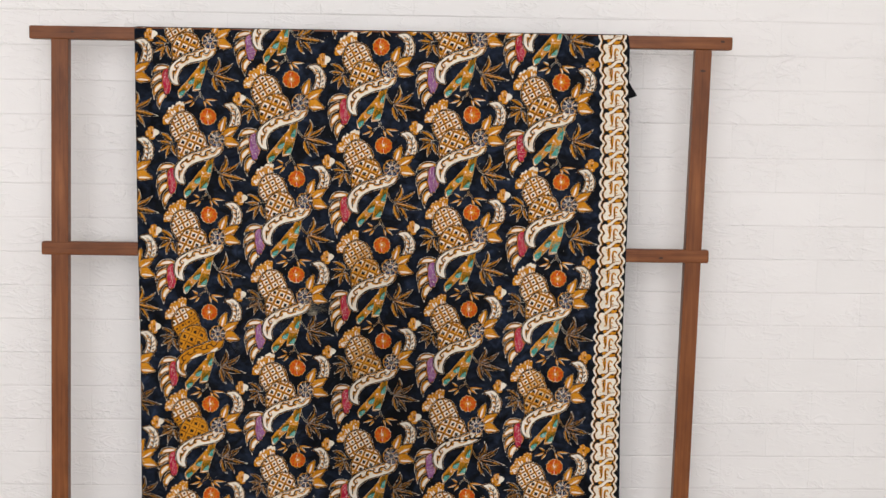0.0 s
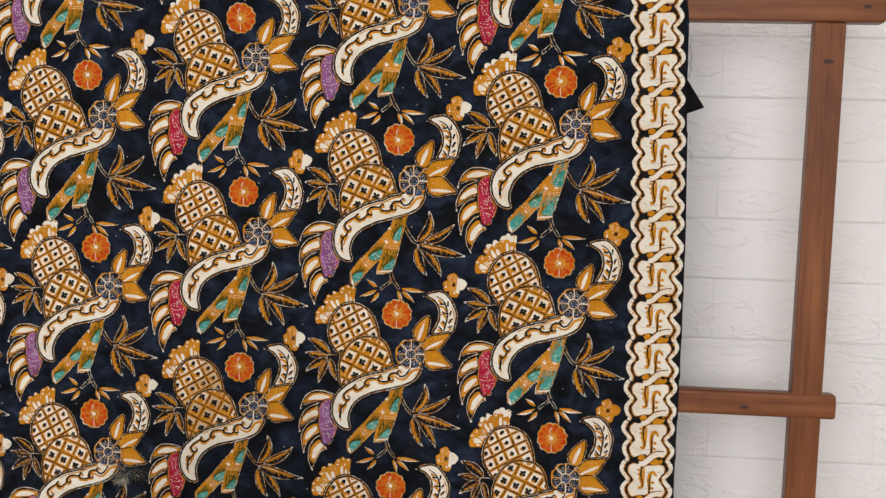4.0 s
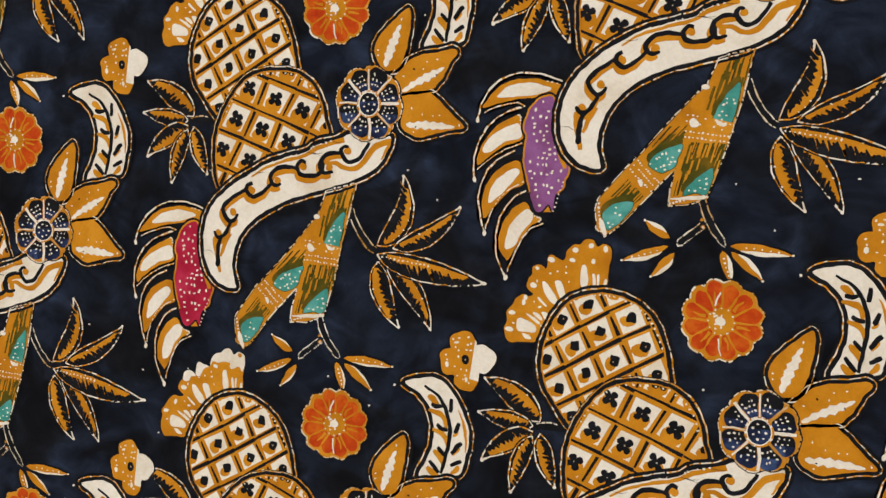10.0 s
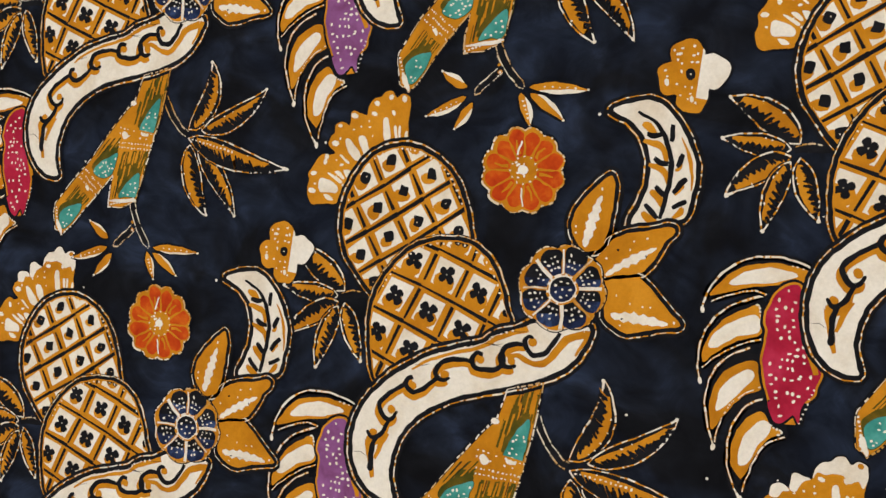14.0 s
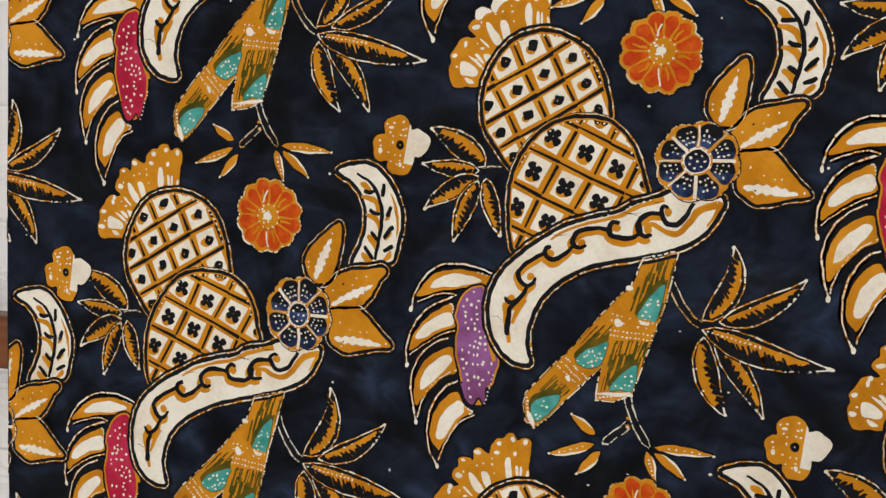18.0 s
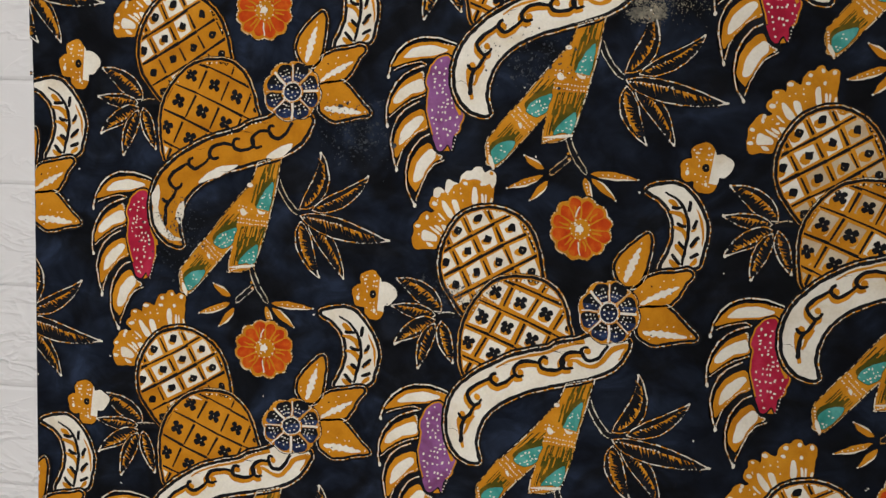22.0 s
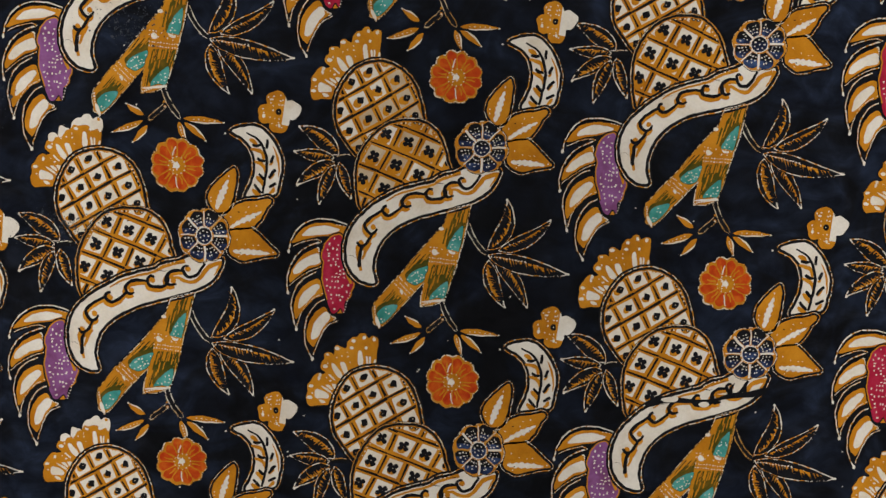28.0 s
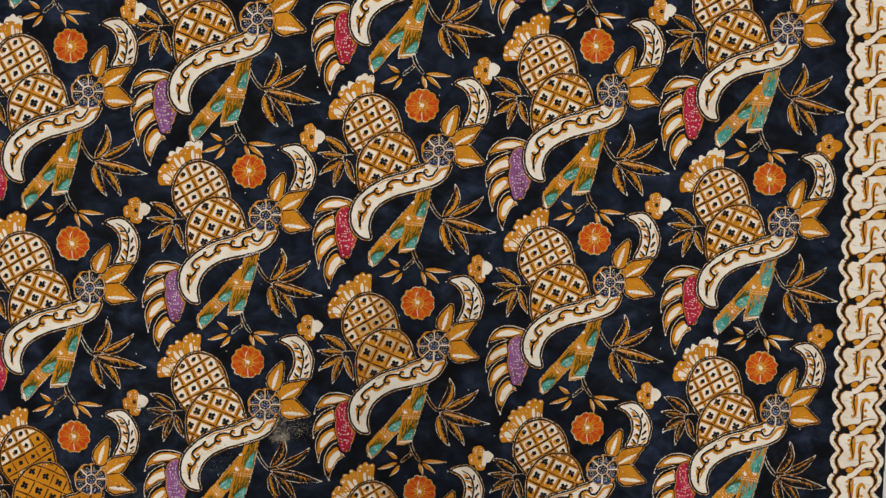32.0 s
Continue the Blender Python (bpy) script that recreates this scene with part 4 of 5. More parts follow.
def draw_bamboo():
    ink = Ink(1)
    stem = [(-21.8, -46.6), (-5.1, -41.9), (-7.4, -52.1), (-10.5, -66.7), (-13.5, -77.7), (-16.8, -92.8)] + [(-20.1, -104.8), (-22, -112.5), (-31.2, -116.2)] + [(-40.1, -116.8), (-39.2, -108.6), (-37.3, -98.6), (-46, -107.9), (-53.5, -116.3), (-63.4, -128.8), (-69.1, -134), (-73.1, -130.5), (-74.4, -121.3), (-73.8, -116.6), (-62.1, -101.4)] + [(-53.3, -92.3), (-41, -77.2)] + [(-31.2, -64.7), (-26.5, -60.2)]
    ink.tris(grow(stem, 1.6), K)
    ink.up()
    ink.tris(stem, G)
    ink.up()
    rnd = random.Random(4)
    olive = (([(-16.6, -48), (-5.9, -43.6), (-11, -67.8), (-13.2, -76.3), (-26.9, -72.5), (-25.5, -62.7)], (-0.25, -1)), ([(-32.1, -86.5), (-15.3, -85.6), (-18.2, -103.4)] + [(-23.1, -108.9), (-37.9, -112.4)], (-0.22, -1)), ([(-52.6, -93.6), (-41.5, -79.9), (-33.1, -78.7), (-34.1, -84.7), (-41.9, -98.2)], (-0.85, -1)), ([(-71.3, -115.8), (-61.2, -105.3), (-52.3, -113.3), (-58.6, -119)], (-0.85, -1)))
    for pts, d in olive:
        hull = convex(pts)
        mx, my = sum(p[0] for p in hull) / len(hull), sum(p[1] for p in hull) / len(hull)
        core = [(mx + (p[0] - mx) * 0.5, my + (p[1] - my) * 0.5) for p in hull]
        ink.tris(core, N)
        ink.up()
        for mat, step, wide in ((N, 2.9, 0.5), (G, 5.6, 0.4), (K, 9.5, 0.22)):
            for x, y in scatter([(px - 7 * d[0], py + 7) for px, py in hull], step, 6, 0.85):
                l = rnd.uniform(6, 13)
                ink.tris(clip([(x - wide, y), (x + wide, y), (x + wide + d[0] * l, y + d[1] * l), (x - wide + d[0] * l, y + d[1] * l)], hull), mat)
                ink.h += 0.0000003
        ink.up()
    for pts in ([(-10.9, -58.1), (-15.3, -60.9), (-19.5, -66.9), (-22.4, -73.6), (-21.6, -75.5), (-15.1, -76.5), (-13.2, -72.5)], [(-51.0, -98.0), (-47.0, -93.0), (-41.0, -89.8), (-35.0, -87.6), (-36.2, -93.0), (-38.2, -98.4), (-43.5, -101.4), (-47.6, -100.6)], [(-71, -123.1), (-65.9, -118.1), (-57.4, -116.5), (-60.4, -123.7), (-67.9, -130.8)], [(-33.4, -111.5), (-29.2, -104.7), (-20.4, -98), (-21.8, -110.1), (-27.6, -110.5)]):
        ink.fill(pts, N, True, 0.4)
        ink.fill([(x - 0.6, y + 2.4) for x, y in pts], N, True, 0.6)
        hull = ink.fill(pts, T)
        ink.dots(scatter(grow(hull, -0.8), 2.6, 5, 0.8), 0.6, W)
    for a, b, w in ((*[(-33.9, -75.3), (-13.4, -78.6)], 5.0), (*[(-34.2, -82.7), (-14.7, -83.9)], 4.2), (*[(-58, -99.2), (-47.3, -108.4)], 7.6)):
        ink.strip([a, b], w, G)
        ink.up()
        dx, dy = b[0] - a[0], b[1] - a[1]
        l = math.hypot(dx, dy)
        for s in (-0.38, 0.0, 0.38) if w > 6 else (-0.3, 0.3):
            o = (-dy / l * w * s, dx / l * w * s)
            ink.dots([(a[0] + dx * k / 10 + o[0] + rnd.uniform(-0.25, 0.25), a[1] + dy * k / 10 + o[1]) for k in range(11) if rnd.random() < 0.88], 0.5, W)
    patch_of(ink, [[(-32.9, -76.6), (-31.2, -75.4), (-28.6, -77.5), (-29.4, -79.2), (-31.7, -79.4)], [(-21.2, -75.7), (-18.5, -76.2), (-16.6, -76.8), (-17.2, -77.9), (-20.5, -77.5)], [(-56.0, -106.3), (-54.4, -105.8), (-53.3, -107.9), (-54.2, -108.8)]], W)
    ink.dots([along([(-73.4, -118.6), (-71.2, -131.7)], k / 7) for k in range(8)] + [along([(-39.7, -116)] + [(-23.6, -111.6)], k / 9) for k in range(10)], 0.6, W)
    patch_of(ink, [[(-40.5, -113.7), (-31.4, -112.3), (-22.3, -111.5), (-22.5, -113.1), (-31.3, -114)], [(-72.7, -127.8), (-70.8, -126.4), (-68.5, -132.2), (-69.5, -133.7)]], W)
    ink.dashes(grow(stem, 0.4), 0.75, U, 2.8, 0.8, True, 15)
    ink.tris(ellipse(*[(-27.3, -60.6)][0], 1.9, 1.3, 8), W)
    ink.up()
    return ink


def draw_star_leaf(dark=False):
    ink = Ink(0)
    stem = smooth_line([(-7.9, -56.4), (-3.5, -65.2), (3, -73.3), (7.3, -76)], False)
    ink.strip(stem, 5.0, K)
    ink.up()
    for s in (-1.7, 1.7):
        ink.dashes([(p[0] + s * n[0], p[1] + s * n[1]) for p, n in zip(stem, normals(stem, False))], 0.75, U, 2.6, 0.6, False, 9)
    toothed_leaf(ink, *[(7.8, -73.5), (20.4, -36.8)], 10.5, -7.0, 1, 1, dark)
    toothed_leaf(ink, *[(16.2, -74), (53.2, -50.5)], 9.6, -3.6, -1, 2, dark)
    toothed_leaf(ink, *[(8.9, -81.4)], *[(21.8, -116.4)], 10.5, -3.4, 1, 5, dark)
    toothed_leaf(ink, *[(13.7, -82.2)], *[(39.3, -115.8)], 10.0, 2.6, -1, 4, dark)
    toothed_leaf(ink, *[(8.1, -77.8), (67.4, -89.8)], 11.5, -2.0, -1, 3, dark)
    tip = [(66.6, -89.7)][0]
    ink.tris(ellipse(*tip, 2.0, 0.9, 6), W)
    ink.dots([along([(8.7, -78.3), (35.8, -82.6)], k / 12) for k in range(13)], 0.55, W)
    return ink


def draw_leaf_cluster(dark=False):
    ink = Ink(0)
    ink.stroke([(-104.9, -11.1), (-99.4, -10.2), (-91.3, -10.2)], 3.6, K)
    ink.dashes(smooth_line([(-104.4, -9.6), (-98.2, -8.4), (-91.4, -8.7)], False), 0.7, U, 3, 0.6, False, 2)
    toothed_leaf(ink, *[(-102.9, -8.7), (-132.8, 9.6)], 11.5, -2.2, 1, 6, dark)
    toothed_leaf(ink, *[(-106.2, -10.9), (-135.6, -8.1)], 8.0, 0.4, 1, 7, dark)
    toothed_leaf(ink, *[(-106.1, -13.9), (-132.8, -31.4)], 9.2, -1.6, -1, 8, dark)
    toothed_leaf(ink, *[(-106.1, -16.1), (-116.5, -46.2)], 8.4, -1.4, 1, 9, dark)
    toothed_leaf(ink, *[(-102.3, -14.4), (-93.2, -41.2)], 8.2, -1.0, 1, 10, dark)
    ink.dots([(-134.6, -8.1), (-132.1, -31.6), (-116.5, -45.7), (-93.6, -41)], 0.9, W)
    return ink


def draw_small_flower(whole=False):
    ink = Ink(1)
    c = (45.8, 90.0) if whole else (50.0, 91.0)
    hull = []
    for k in range(64):
        a = 2 * math.pi * k / 64
        r = (8.2 + 6.6 * abs(math.cos(2.0 * (a - 0.16))) ** 0.55) * (1 + 0.05 * math.sin(3 * a + 1) + 0.03 * math.sin(9 * a))
        hull.append((c[0] + r * math.cos(a), c[1] + r * 1.05 * math.sin(a)))
    ink.tris(grow(hull, 0.9), K)
    ink.up()
    ink.tris(hull, G)
    ink.up()
    if not whole:
        ink.tris(clip(hull, [(c[0] + 2.8, c[1] - 9.5), (c[0] + 30, c[1] - 12), (c[0] + 30, c[1] + 18), (c[0] + 4.4, c[1] + 12)]), W)
        ink.up()
    ink.dots(scatter([p for p in grow(hull, -1.5) if p[0] < c[0] + 6], 3.2, 7, 0.6), 0.55, W)
    ink.dots([(c[0] - 5, c[1] + 9), (c[0] + 1, c[1] - 10), (c[0] - 10, c[1] - 3)], 1.1, W, 8)
    ink.tris(ellipse(c[0], c[1] + 0.2, 2.2, 2.6, 10), K)
    ink.h += 0.000002
    ink.tris(ellipse(c[0] + 0.1, c[1] + 0.2, 0.4, 0.4, 6), U)
    ink.up()
    return ink


def draw_wing():
    ink = Ink(0)
    # each feather: the ochre field, the pale heart, the wax line round it
    feathers = [
        ([(-118.6, -149.8), (-122.6, -144.4), (-121.9, -133.6), (-116.9, -124.6), (-110.4, -120.9), (-106.1, -127), (-101.7, -129.1), (-107.2, -132.9), (-112.2, -140), (-117, -149.7)], [(-119.5, -144.2), (-117.9, -133.4), (-110.9, -125.2), (-107.2, -125.5), (-106.6, -130), (-111.1, -135.6), (-115.4, -143.9)], [(-117.8, -159.1), (-122.3, -151.1), (-124.3, -141.8), (-123.2, -129.7), (-117.1, -119.3), (-110.3, -115.2)], [(-117.2, -156.1), (-115.8, -150.7), (-112.2, -141.3), (-107.8, -134.7), (-100.6, -130.7)]),
        ([(-131.3, -130.2), (-132.7, -118.2), (-128.4, -107.3), (-120.6, -101.2), (-114.6, -99.5), (-111.7, -104.9), (-111.4, -111.3), (-118.7, -115), (-127, -124.6)], [(-129.8, -122), (-128.2, -112.6), (-121.7, -105.8), (-116.5, -103.4), (-114.2, -105.9), (-118.8, -112), (-125.2, -119.1)], [(-130.3, -138.2), (-133.3, -127.6), (-134.8, -117), (-131.4, -105.4), (-124.7, -98.4), (-116.8, -94.6)], [(-129.9, -136.1), (-128.2, -128), (-123.9, -119), (-117.4, -113.3), (-111.5, -110.3)]),
        ([(-136.3, -102.8), (-136.5, -97.5), (-133.6, -90.9), (-127.6, -83.6), (-120.8, -79.2), (-115.4, -77), (-114.2, -81.7), (-113.1, -88.5), (-122.1, -92.2), (-130.8, -98.3)], [(-134.4, -95.6), (-131.1, -89.4), (-123.7, -84), (-115.7, -81.3), (-114.2, -87.7), (-122.2, -90.4), (-130.2, -95.9)], [(-137.4, -110.3), (-138.6, -102.8), (-137.1, -93.1), (-132.4, -84.2), (-125, -77.8), (-112.8, -72.2)], [(-136.6, -105.1), (-130.7, -99.8), (-122, -94), (-112.7, -90.4)]),
        ([(-134.6, -74.7), (-131.7, -69.2), (-125.9, -63.2), (-118.4, -60.1), (-109.6, -59.1), (-102.1, -60.1), (-94.2, -62.2), (-99.3, -66.4), (-111.7, -68.6), (-121.8, -70.7)], [(-127.4, -69.4), (-123.8, -64.9), (-117.1, -61.9), (-109.5, -61.3), (-100.6, -63.7), (-110.5, -67.3), (-120.6, -68.7)], [(-137.6, -81.1), (-135.9, -73.1), (-130.7, -64.5), (-123.3, -58.7), (-114.8, -56.6), (-104.7, -57.1), (-93, -60.6)], [(-134.2, -77.2), (-126.7, -73.6), (-117.9, -71.4), (-113.5, -72)]),
    ]
    for k, (field, pale, line, back) in enumerate(feathers):
        rim = smooth_line(line, False)
        tail = smooth_line(back, False)
        ink.tris(grow(smooth_line(field), 3.0), K)
        ink.strip(rim, 3.2, K)
        ink.strip(tail, 2.6, K)
        ink.up()
        ink.dashes(rim, 0.8, G, 8.0, 0.4, False, 90 + k)
        ink.dashes(rim, 0.75, W, 3.2, 0.9, False, 40 + k)
        ink.tris(smooth_line(field), G)
        ink.up()
        ink.dashes(tail, 0.7, G, 6.0, 0.5, False, 60 + k)
        ink.dashes(tail, 0.55, W, 1.4, 0.9, False, 70 + k)
        ink.fill(pale, W)
        ink.tris(ellipse(*line[0], 1.0, 1.5, 8), W)
        ink.up()
        ink.dots([along(smooth_line(field), t / 40) for t in range(20, 27)], 0.5, W, k)
    return ink


def draw_patch(lobed=False):
    ink = Ink(2)
    flank = [(-95.2, -82.0), (-96.4, -86.4), (-91.8, -91.6), (-93.2, -96.6), (-89.2, -102.4), (-90.6, -108.6), (-91.6, -113.0), (-95.0, -117.0), (-95.6, -124.4)] if lobed else [(-96.9, -85.3), (-95.8, -92.6), (-93.6, -99.1), (-92.2, -104.7), (-92.4, -111.1), (-94.2, -117.8), (-96.4, -124.0)]
    pts = [(-103.6, -67.6), (-99.4, -67.9), (-98.2, -76.6)] + flank + [(-98.3, -121.4), (-102.1, -125.4), (-105.5, -123.9), (-108.5, -116.7)] + [(-107.7, -115.3), (-110.6, -105.4), (-111.8, -97.4), (-110.9, -87.8), (-112.4, -82.3), (-110.2, -74.4), (-107.6, -70.4)]
    ink.fill(pts, K, True, 2.0)
    ink.fill(pts, G, True, 0.9)
    hull = ink.fill(pts, R)
    ink.dots(scatter(grow(hull, -1.6), 2.9, 2, 0.6), 0.7, W, 6)
    ink.stroke([(-97.9, -68.4), (-96.7, -77.7), (-95.3, -87.7), (-93.4, -95.5), (-91.0, -103.1)], lambda t: 1.8 + 1.4 * math.sin(math.pi * t), G)
    ink.dots([along([(-97.3, -70.2), (-96, -87.7)], t / 9) for t in range(10)], 0.5, W, 7)
    ink.dots([along([(-91.2, -110), (-95.4, -124.3)], t / 7) for t in range(8)], 0.5, W, 7)
    return ink


PARTS = [
    ("crown", draw_crown(), "ochre fan-shaped crown with pale strokes"),
    ("scroll_band", draw_scroll(), "cream scrolling band with black and ochre curls"),
    ("blue_flower", draw_blue_flower(), "round dark blue flower with pale dots"),
    ("petal_leaf", draw_petal_leaf([(7.3, 17.9), (3.1, 24.2), (3.3, 30.8), (7.1, 37), (12.6, 43), (17.9, 48), (20.1, 48.2), (21.2, 42.5), (20.6, 34.8), (19.3, 25.8), (16.4, 19.1), (11.8, 17)], *[(8.7, 19), (15.7, 40.4)], 5.6, 11), "ochre pointed leaf with a pale streak"),
    ("petal_leaf", draw_petal_leaf([(13.8, 13.5), (18.2, 18.6), (22, 23), (28.9, 25.8), (38.1, 27.5), (45, 29.1), (46.8, 26.8), (43.1, 21.9), (40.1, 15.2), (37.4, 11.4), (34.6, 8.6), (25.4, 7.3), (18.9, 6.4), (15.9, 8.9)], *[(18.9, 7.3), (40, 19.7)], 4.8, 12), "ochre pointed leaf with a pale streak"),
    ("petal_leaf", draw_petal_leaf([(19.1, 4.3), (25.5, 5.7), (33, 6.4), (37.3, 3.7), (42.3, -1.4), (47.3, -6.4), (51.6, -10.3), (51.2, -12.1), (41.9, -13.9), (32.7, -16.6), (26.9, -16.8), (22, -14.1), (18.9, -11.3), (18.6, -6.5), (20, -0.4)], *[(21.5, -10.2), (47, -11.6)], 5.6, 13), "ochre pointed leaf with a pale streak"),
    ("crescent_leaf", draw_crescent(), "cream curved leaf with a black rib"),
    ("orange_flower", draw_orange_flower(), "round orange flower with an ochre heart"),
    ("sprig", draw_sprig(), "small ochre sprig with dotted leaves"),
    ("bamboo_stem", draw_bamboo(), "forked ochre stem with turquoise patches"),
    ("star_leaf", draw_star_leaf(), "dark five-pointed leaf with ochre teeth"),
    ("leaf_spray", draw_leaf_cluster(), "dark cluster of small toothed leaves"),
    ("small_flower", draw_small_flower(), "small flower, half ochre and half cream"),
    ("feather_wing", draw_wing(), "cream and ochre feathers with dark bands"),
    ("fruit_patch", draw_patch(), ""),
]
PRINTS = 4  # how many differing prints of each motif there are
MESH = [[(n, ink, ink.warp(10 * k + 1).mesh(n), lab) for n, ink, lab in PARTS] for k in range(PRINTS)]
PINE_MESH = []
for k in range(PRINTS):
    plainly, richly = draw_pineapple().warp(10 * k + 1), draw_pineapple(1.4).warp(10 * k + 1)
    PINE_MESH.append({"pale": plainly.mesh("pineapple_motif"), "rich": richly.mesh("pineapple_motif"), "ochre": plainly.mesh("pineapple_motif", {W: G}, 0.62, 12.0), "half": plainly.mesh("pineapple_motif", {W: G}, 0.22, 12.0), "mixed": richly.mesh("pineapple_motif", {W: A}, 0.6)})
VARIANT = [{"crown": draw_crown(True).warp(10 * k + 1).mesh("crown"), "sprig": draw_sprig(True).warp(10 * k + 1).mesh("sprig"), "star_leaf": draw_star_leaf(True).warp(10 * k + 1).mesh("star_leaf"), "leaf_spray": draw_leaf_cluster(True).warp(10 * k + 1).mesh("leaf_spray"), "bamboo_stem": draw_bamboo().warp(10 * k + 1).mesh("bamboo_stem", {N: T}, 0.55)} for k in range(PRINTS)]
PATCH_MESH = []
for k in range(PRINTS):
    slim, lobed = draw_patch().warp(10 * k + 1), draw_patch(True).warp(10 * k + 1)
    PATCH_MESH.append({"slim": slim.mesh("fruit_patch"), "crimson": lobed.mesh("fruit_patch"), "violet": lobed.mesh("fruit_patch", {R: P})})
SCROLL_OCHRE = draw_scroll(True).warp(7).mesh("scroll_band")
SMALL_OCHRE = draw_small_flower(True).warp(5).mesh("small_flower")

# ---- the batik cloth ----
TOP, LOW = 1.6, 0.36
cloth = empty("batik_cloth", "dark batik cloth with pineapple print hanging over the rack", "cloth")


def left_edge(z):
    return float(np.interp(z, (0.36, 0.9, 1.0, 1.12, 1.4, 1.6), (-0.546, -0.5455, -0.5472, -0.5497, -0.5515, -0.5525)))


def right_edge(z):
    return float(np.interp(z, (0.36, 0.56, 0.78, 0.9, 1.17, 1.44, 1.57, 1.6), (0.559, 0.559, 0.555, 0.556, 0.559, 0.5555, 0.5545, 0.550)))


def drape():
    """The sheet: up the front, over the rail and down behind, with a thickness."""
    line = [(0.0, z) for z in np.linspace(LOW, TOP - 0.012, 60)]
    line += [(0.019 - 0.019 * math.cos(a), TOP - 0.012 + 0.012 * math.sin(a)) for a in np.linspace(0.15, math.pi - 0.15, 10)]
    line += [(0.038, z) for z in np.linspace(TOP - 0.012, LOW + 0.08, 30)]
    nx, thick = 28, 0.0008
    verts, faces = [], []
    for layer in (0, 1):
        for i, (y, z) in enumerate(line):
            a = line[max(i - 1, 0)]
            b = line[min(i + 1, len(line) - 1)]
            ty, tz = b[0] - a[0], b[1] - a[1]
            l = math.hypot(ty, tz)
            oy, oz = (tz / l * thick, -ty / l * thick) if layer else (0, 0)
            back = y > 0.019
            for k in range(nx + 1):
                s = k / nx
                x = left_edge(z) * (1 - s) + (right_edge(z) - (0.006 if back else 0)) * s
                wave = 0.004 * math.sin(9 * s + 2 * z) * (1 if back and z < 1.5 else 0)
                verts.append((x, y + oy + wave, z + oz))
    n = len(line)
    idx = lambda L, i, k: L * n * (nx + 1) + i * (nx + 1) + k
    for i in range(n - 1):
        for k in range(nx):
            faces.append((idx(0, i, k), idx(0, i, k + 1), idx(0, i + 1, k + 1), idx(0, i + 1, k)))
            faces.append((idx(1, i, k), idx(1, i + 1, k), idx(1, i + 1, k + 1), idx(1, i, k + 1)))
        faces.append((idx(0, i, 0), idx(0, i + 1, 0), idx(1, i + 1, 0), idx(1, i, 0)))
        faces.append((idx(0, i, nx), idx(1, i, nx), idx(1, i + 1, nx), idx(0, i + 1, nx)))
    for k in range(nx):
        faces.append((idx(0, 0, k), idx(1, 0, k), idx(1, 0, k + 1), idx(0, 0, k + 1)))
        faces.append((idx(0, n - 1, k), idx(0, n - 1, k + 1), idx(1, n - 1, k + 1), idx(1, n - 1, k)))
    return mesh_of("cloth_sheet", verts, faces, [GROUND], smooth=True)


part("cloth_sheet", drape(), cloth, "indigo and black mottled cotton ground")


def trimmed(me, x, z, turn=Matrix()):
    """A copy of a printed mesh cut off at the cloth's left edge and at its upper fold."""
    bm = bmesh.new()
    bm.from_mesh(me)
    bm.transform(turn)
    for co, no in (((left_edge(z) + 0.0006 - x, 0, 0), (-1, 0, 0)), ((0, 0, TOP - 0.0035 - z), (0, 0, 1))):
        bmesh.ops.bisect_plane(bm, geom=bm.verts[:] + bm.edges[:] + bm.faces[:], plane_co=co, plane_no=no, clear_outer=True)
    if not bm.faces:
        bm.free()
        return None
    out = bpy.data.meshes.new(me.name)
    bm.to_mesh(out)
    bm.free()
    for m in me.materials:
        out.materials.append(m)
    return out


# columns of motifs from the upper fold down: place, lean in degrees, size and squeeze of each hand-set stamp
COLUMN_1 = [(-0.5680, 1.7100, -0.90, 0.990, 1.0), (-0.5680, 1.4920, -0.90, 0.990, 1.0), (-0.5668, 1.2742, -1.02, 0.990, 1.000), (-0.5618, 1.0540, -1.02, 0.990, 1.000), (-0.5645, 0.8354, -1.04, 0.989, 0.999), (-0.5602, 0.6148, -1.02, 0.990, 1.000), (-0.5620, 0.4030, -0.90, 0.990, 1.0)]
COLUMN_2 = [(-0.3790, 1.7870, -0.90, 0.990, 1.0), (-0.3848, 1.5690, -0.99, 0.962, 0.974), (-0.3710, 1.3515, -0.80, 1.000, 0.970), (-0.3707, 1.1309, -2.20, 0.990, 0.990), (-0.3703, 0.9101, -1.17, 0.988, 0.973), (-0.3683, 0.6982, -1.60, 0.975, 1.019), (-0.3660, 0.4844, -0.63, 0.998, 1.002)]
COLUMN_3 = [(-0.2032, 1.6546, 3.50, 0.971, 1.0), (-0.1834, 1.4360, 0.39, 1.031, 0.991), (-0.1729, 1.2151, -1.63, 0.994, 0.987), (-0.1729, 0.9979, -0.76, 0.987, 0.997), (-0.1706, 0.7825, -2.02, 0.989, 1.001), (-0.1697, 0.5695, -1.63, 0.957, 1.000), (-0.1680, 0.3530, -0.90, 0.990, 1.0)]
COLUMN_4 = [(0.0120, 1.7350, -0.90, 0.990, 1.0), (0.0164, 1.5124, -0.02, 0.998, 1.003), (0.0225, 1.2919, -1.35, 1.011, 0.999), (0.0208, 1.0670, -0.93, 0.998, 0.989), (0.0255, 0.8477, -1.37, 0.982, 0.996), (0.0273, 0.6279, -1.04, 1.013, 1.000), (0.0260, 0.4100, -0.90, 0.990, 1.0)]
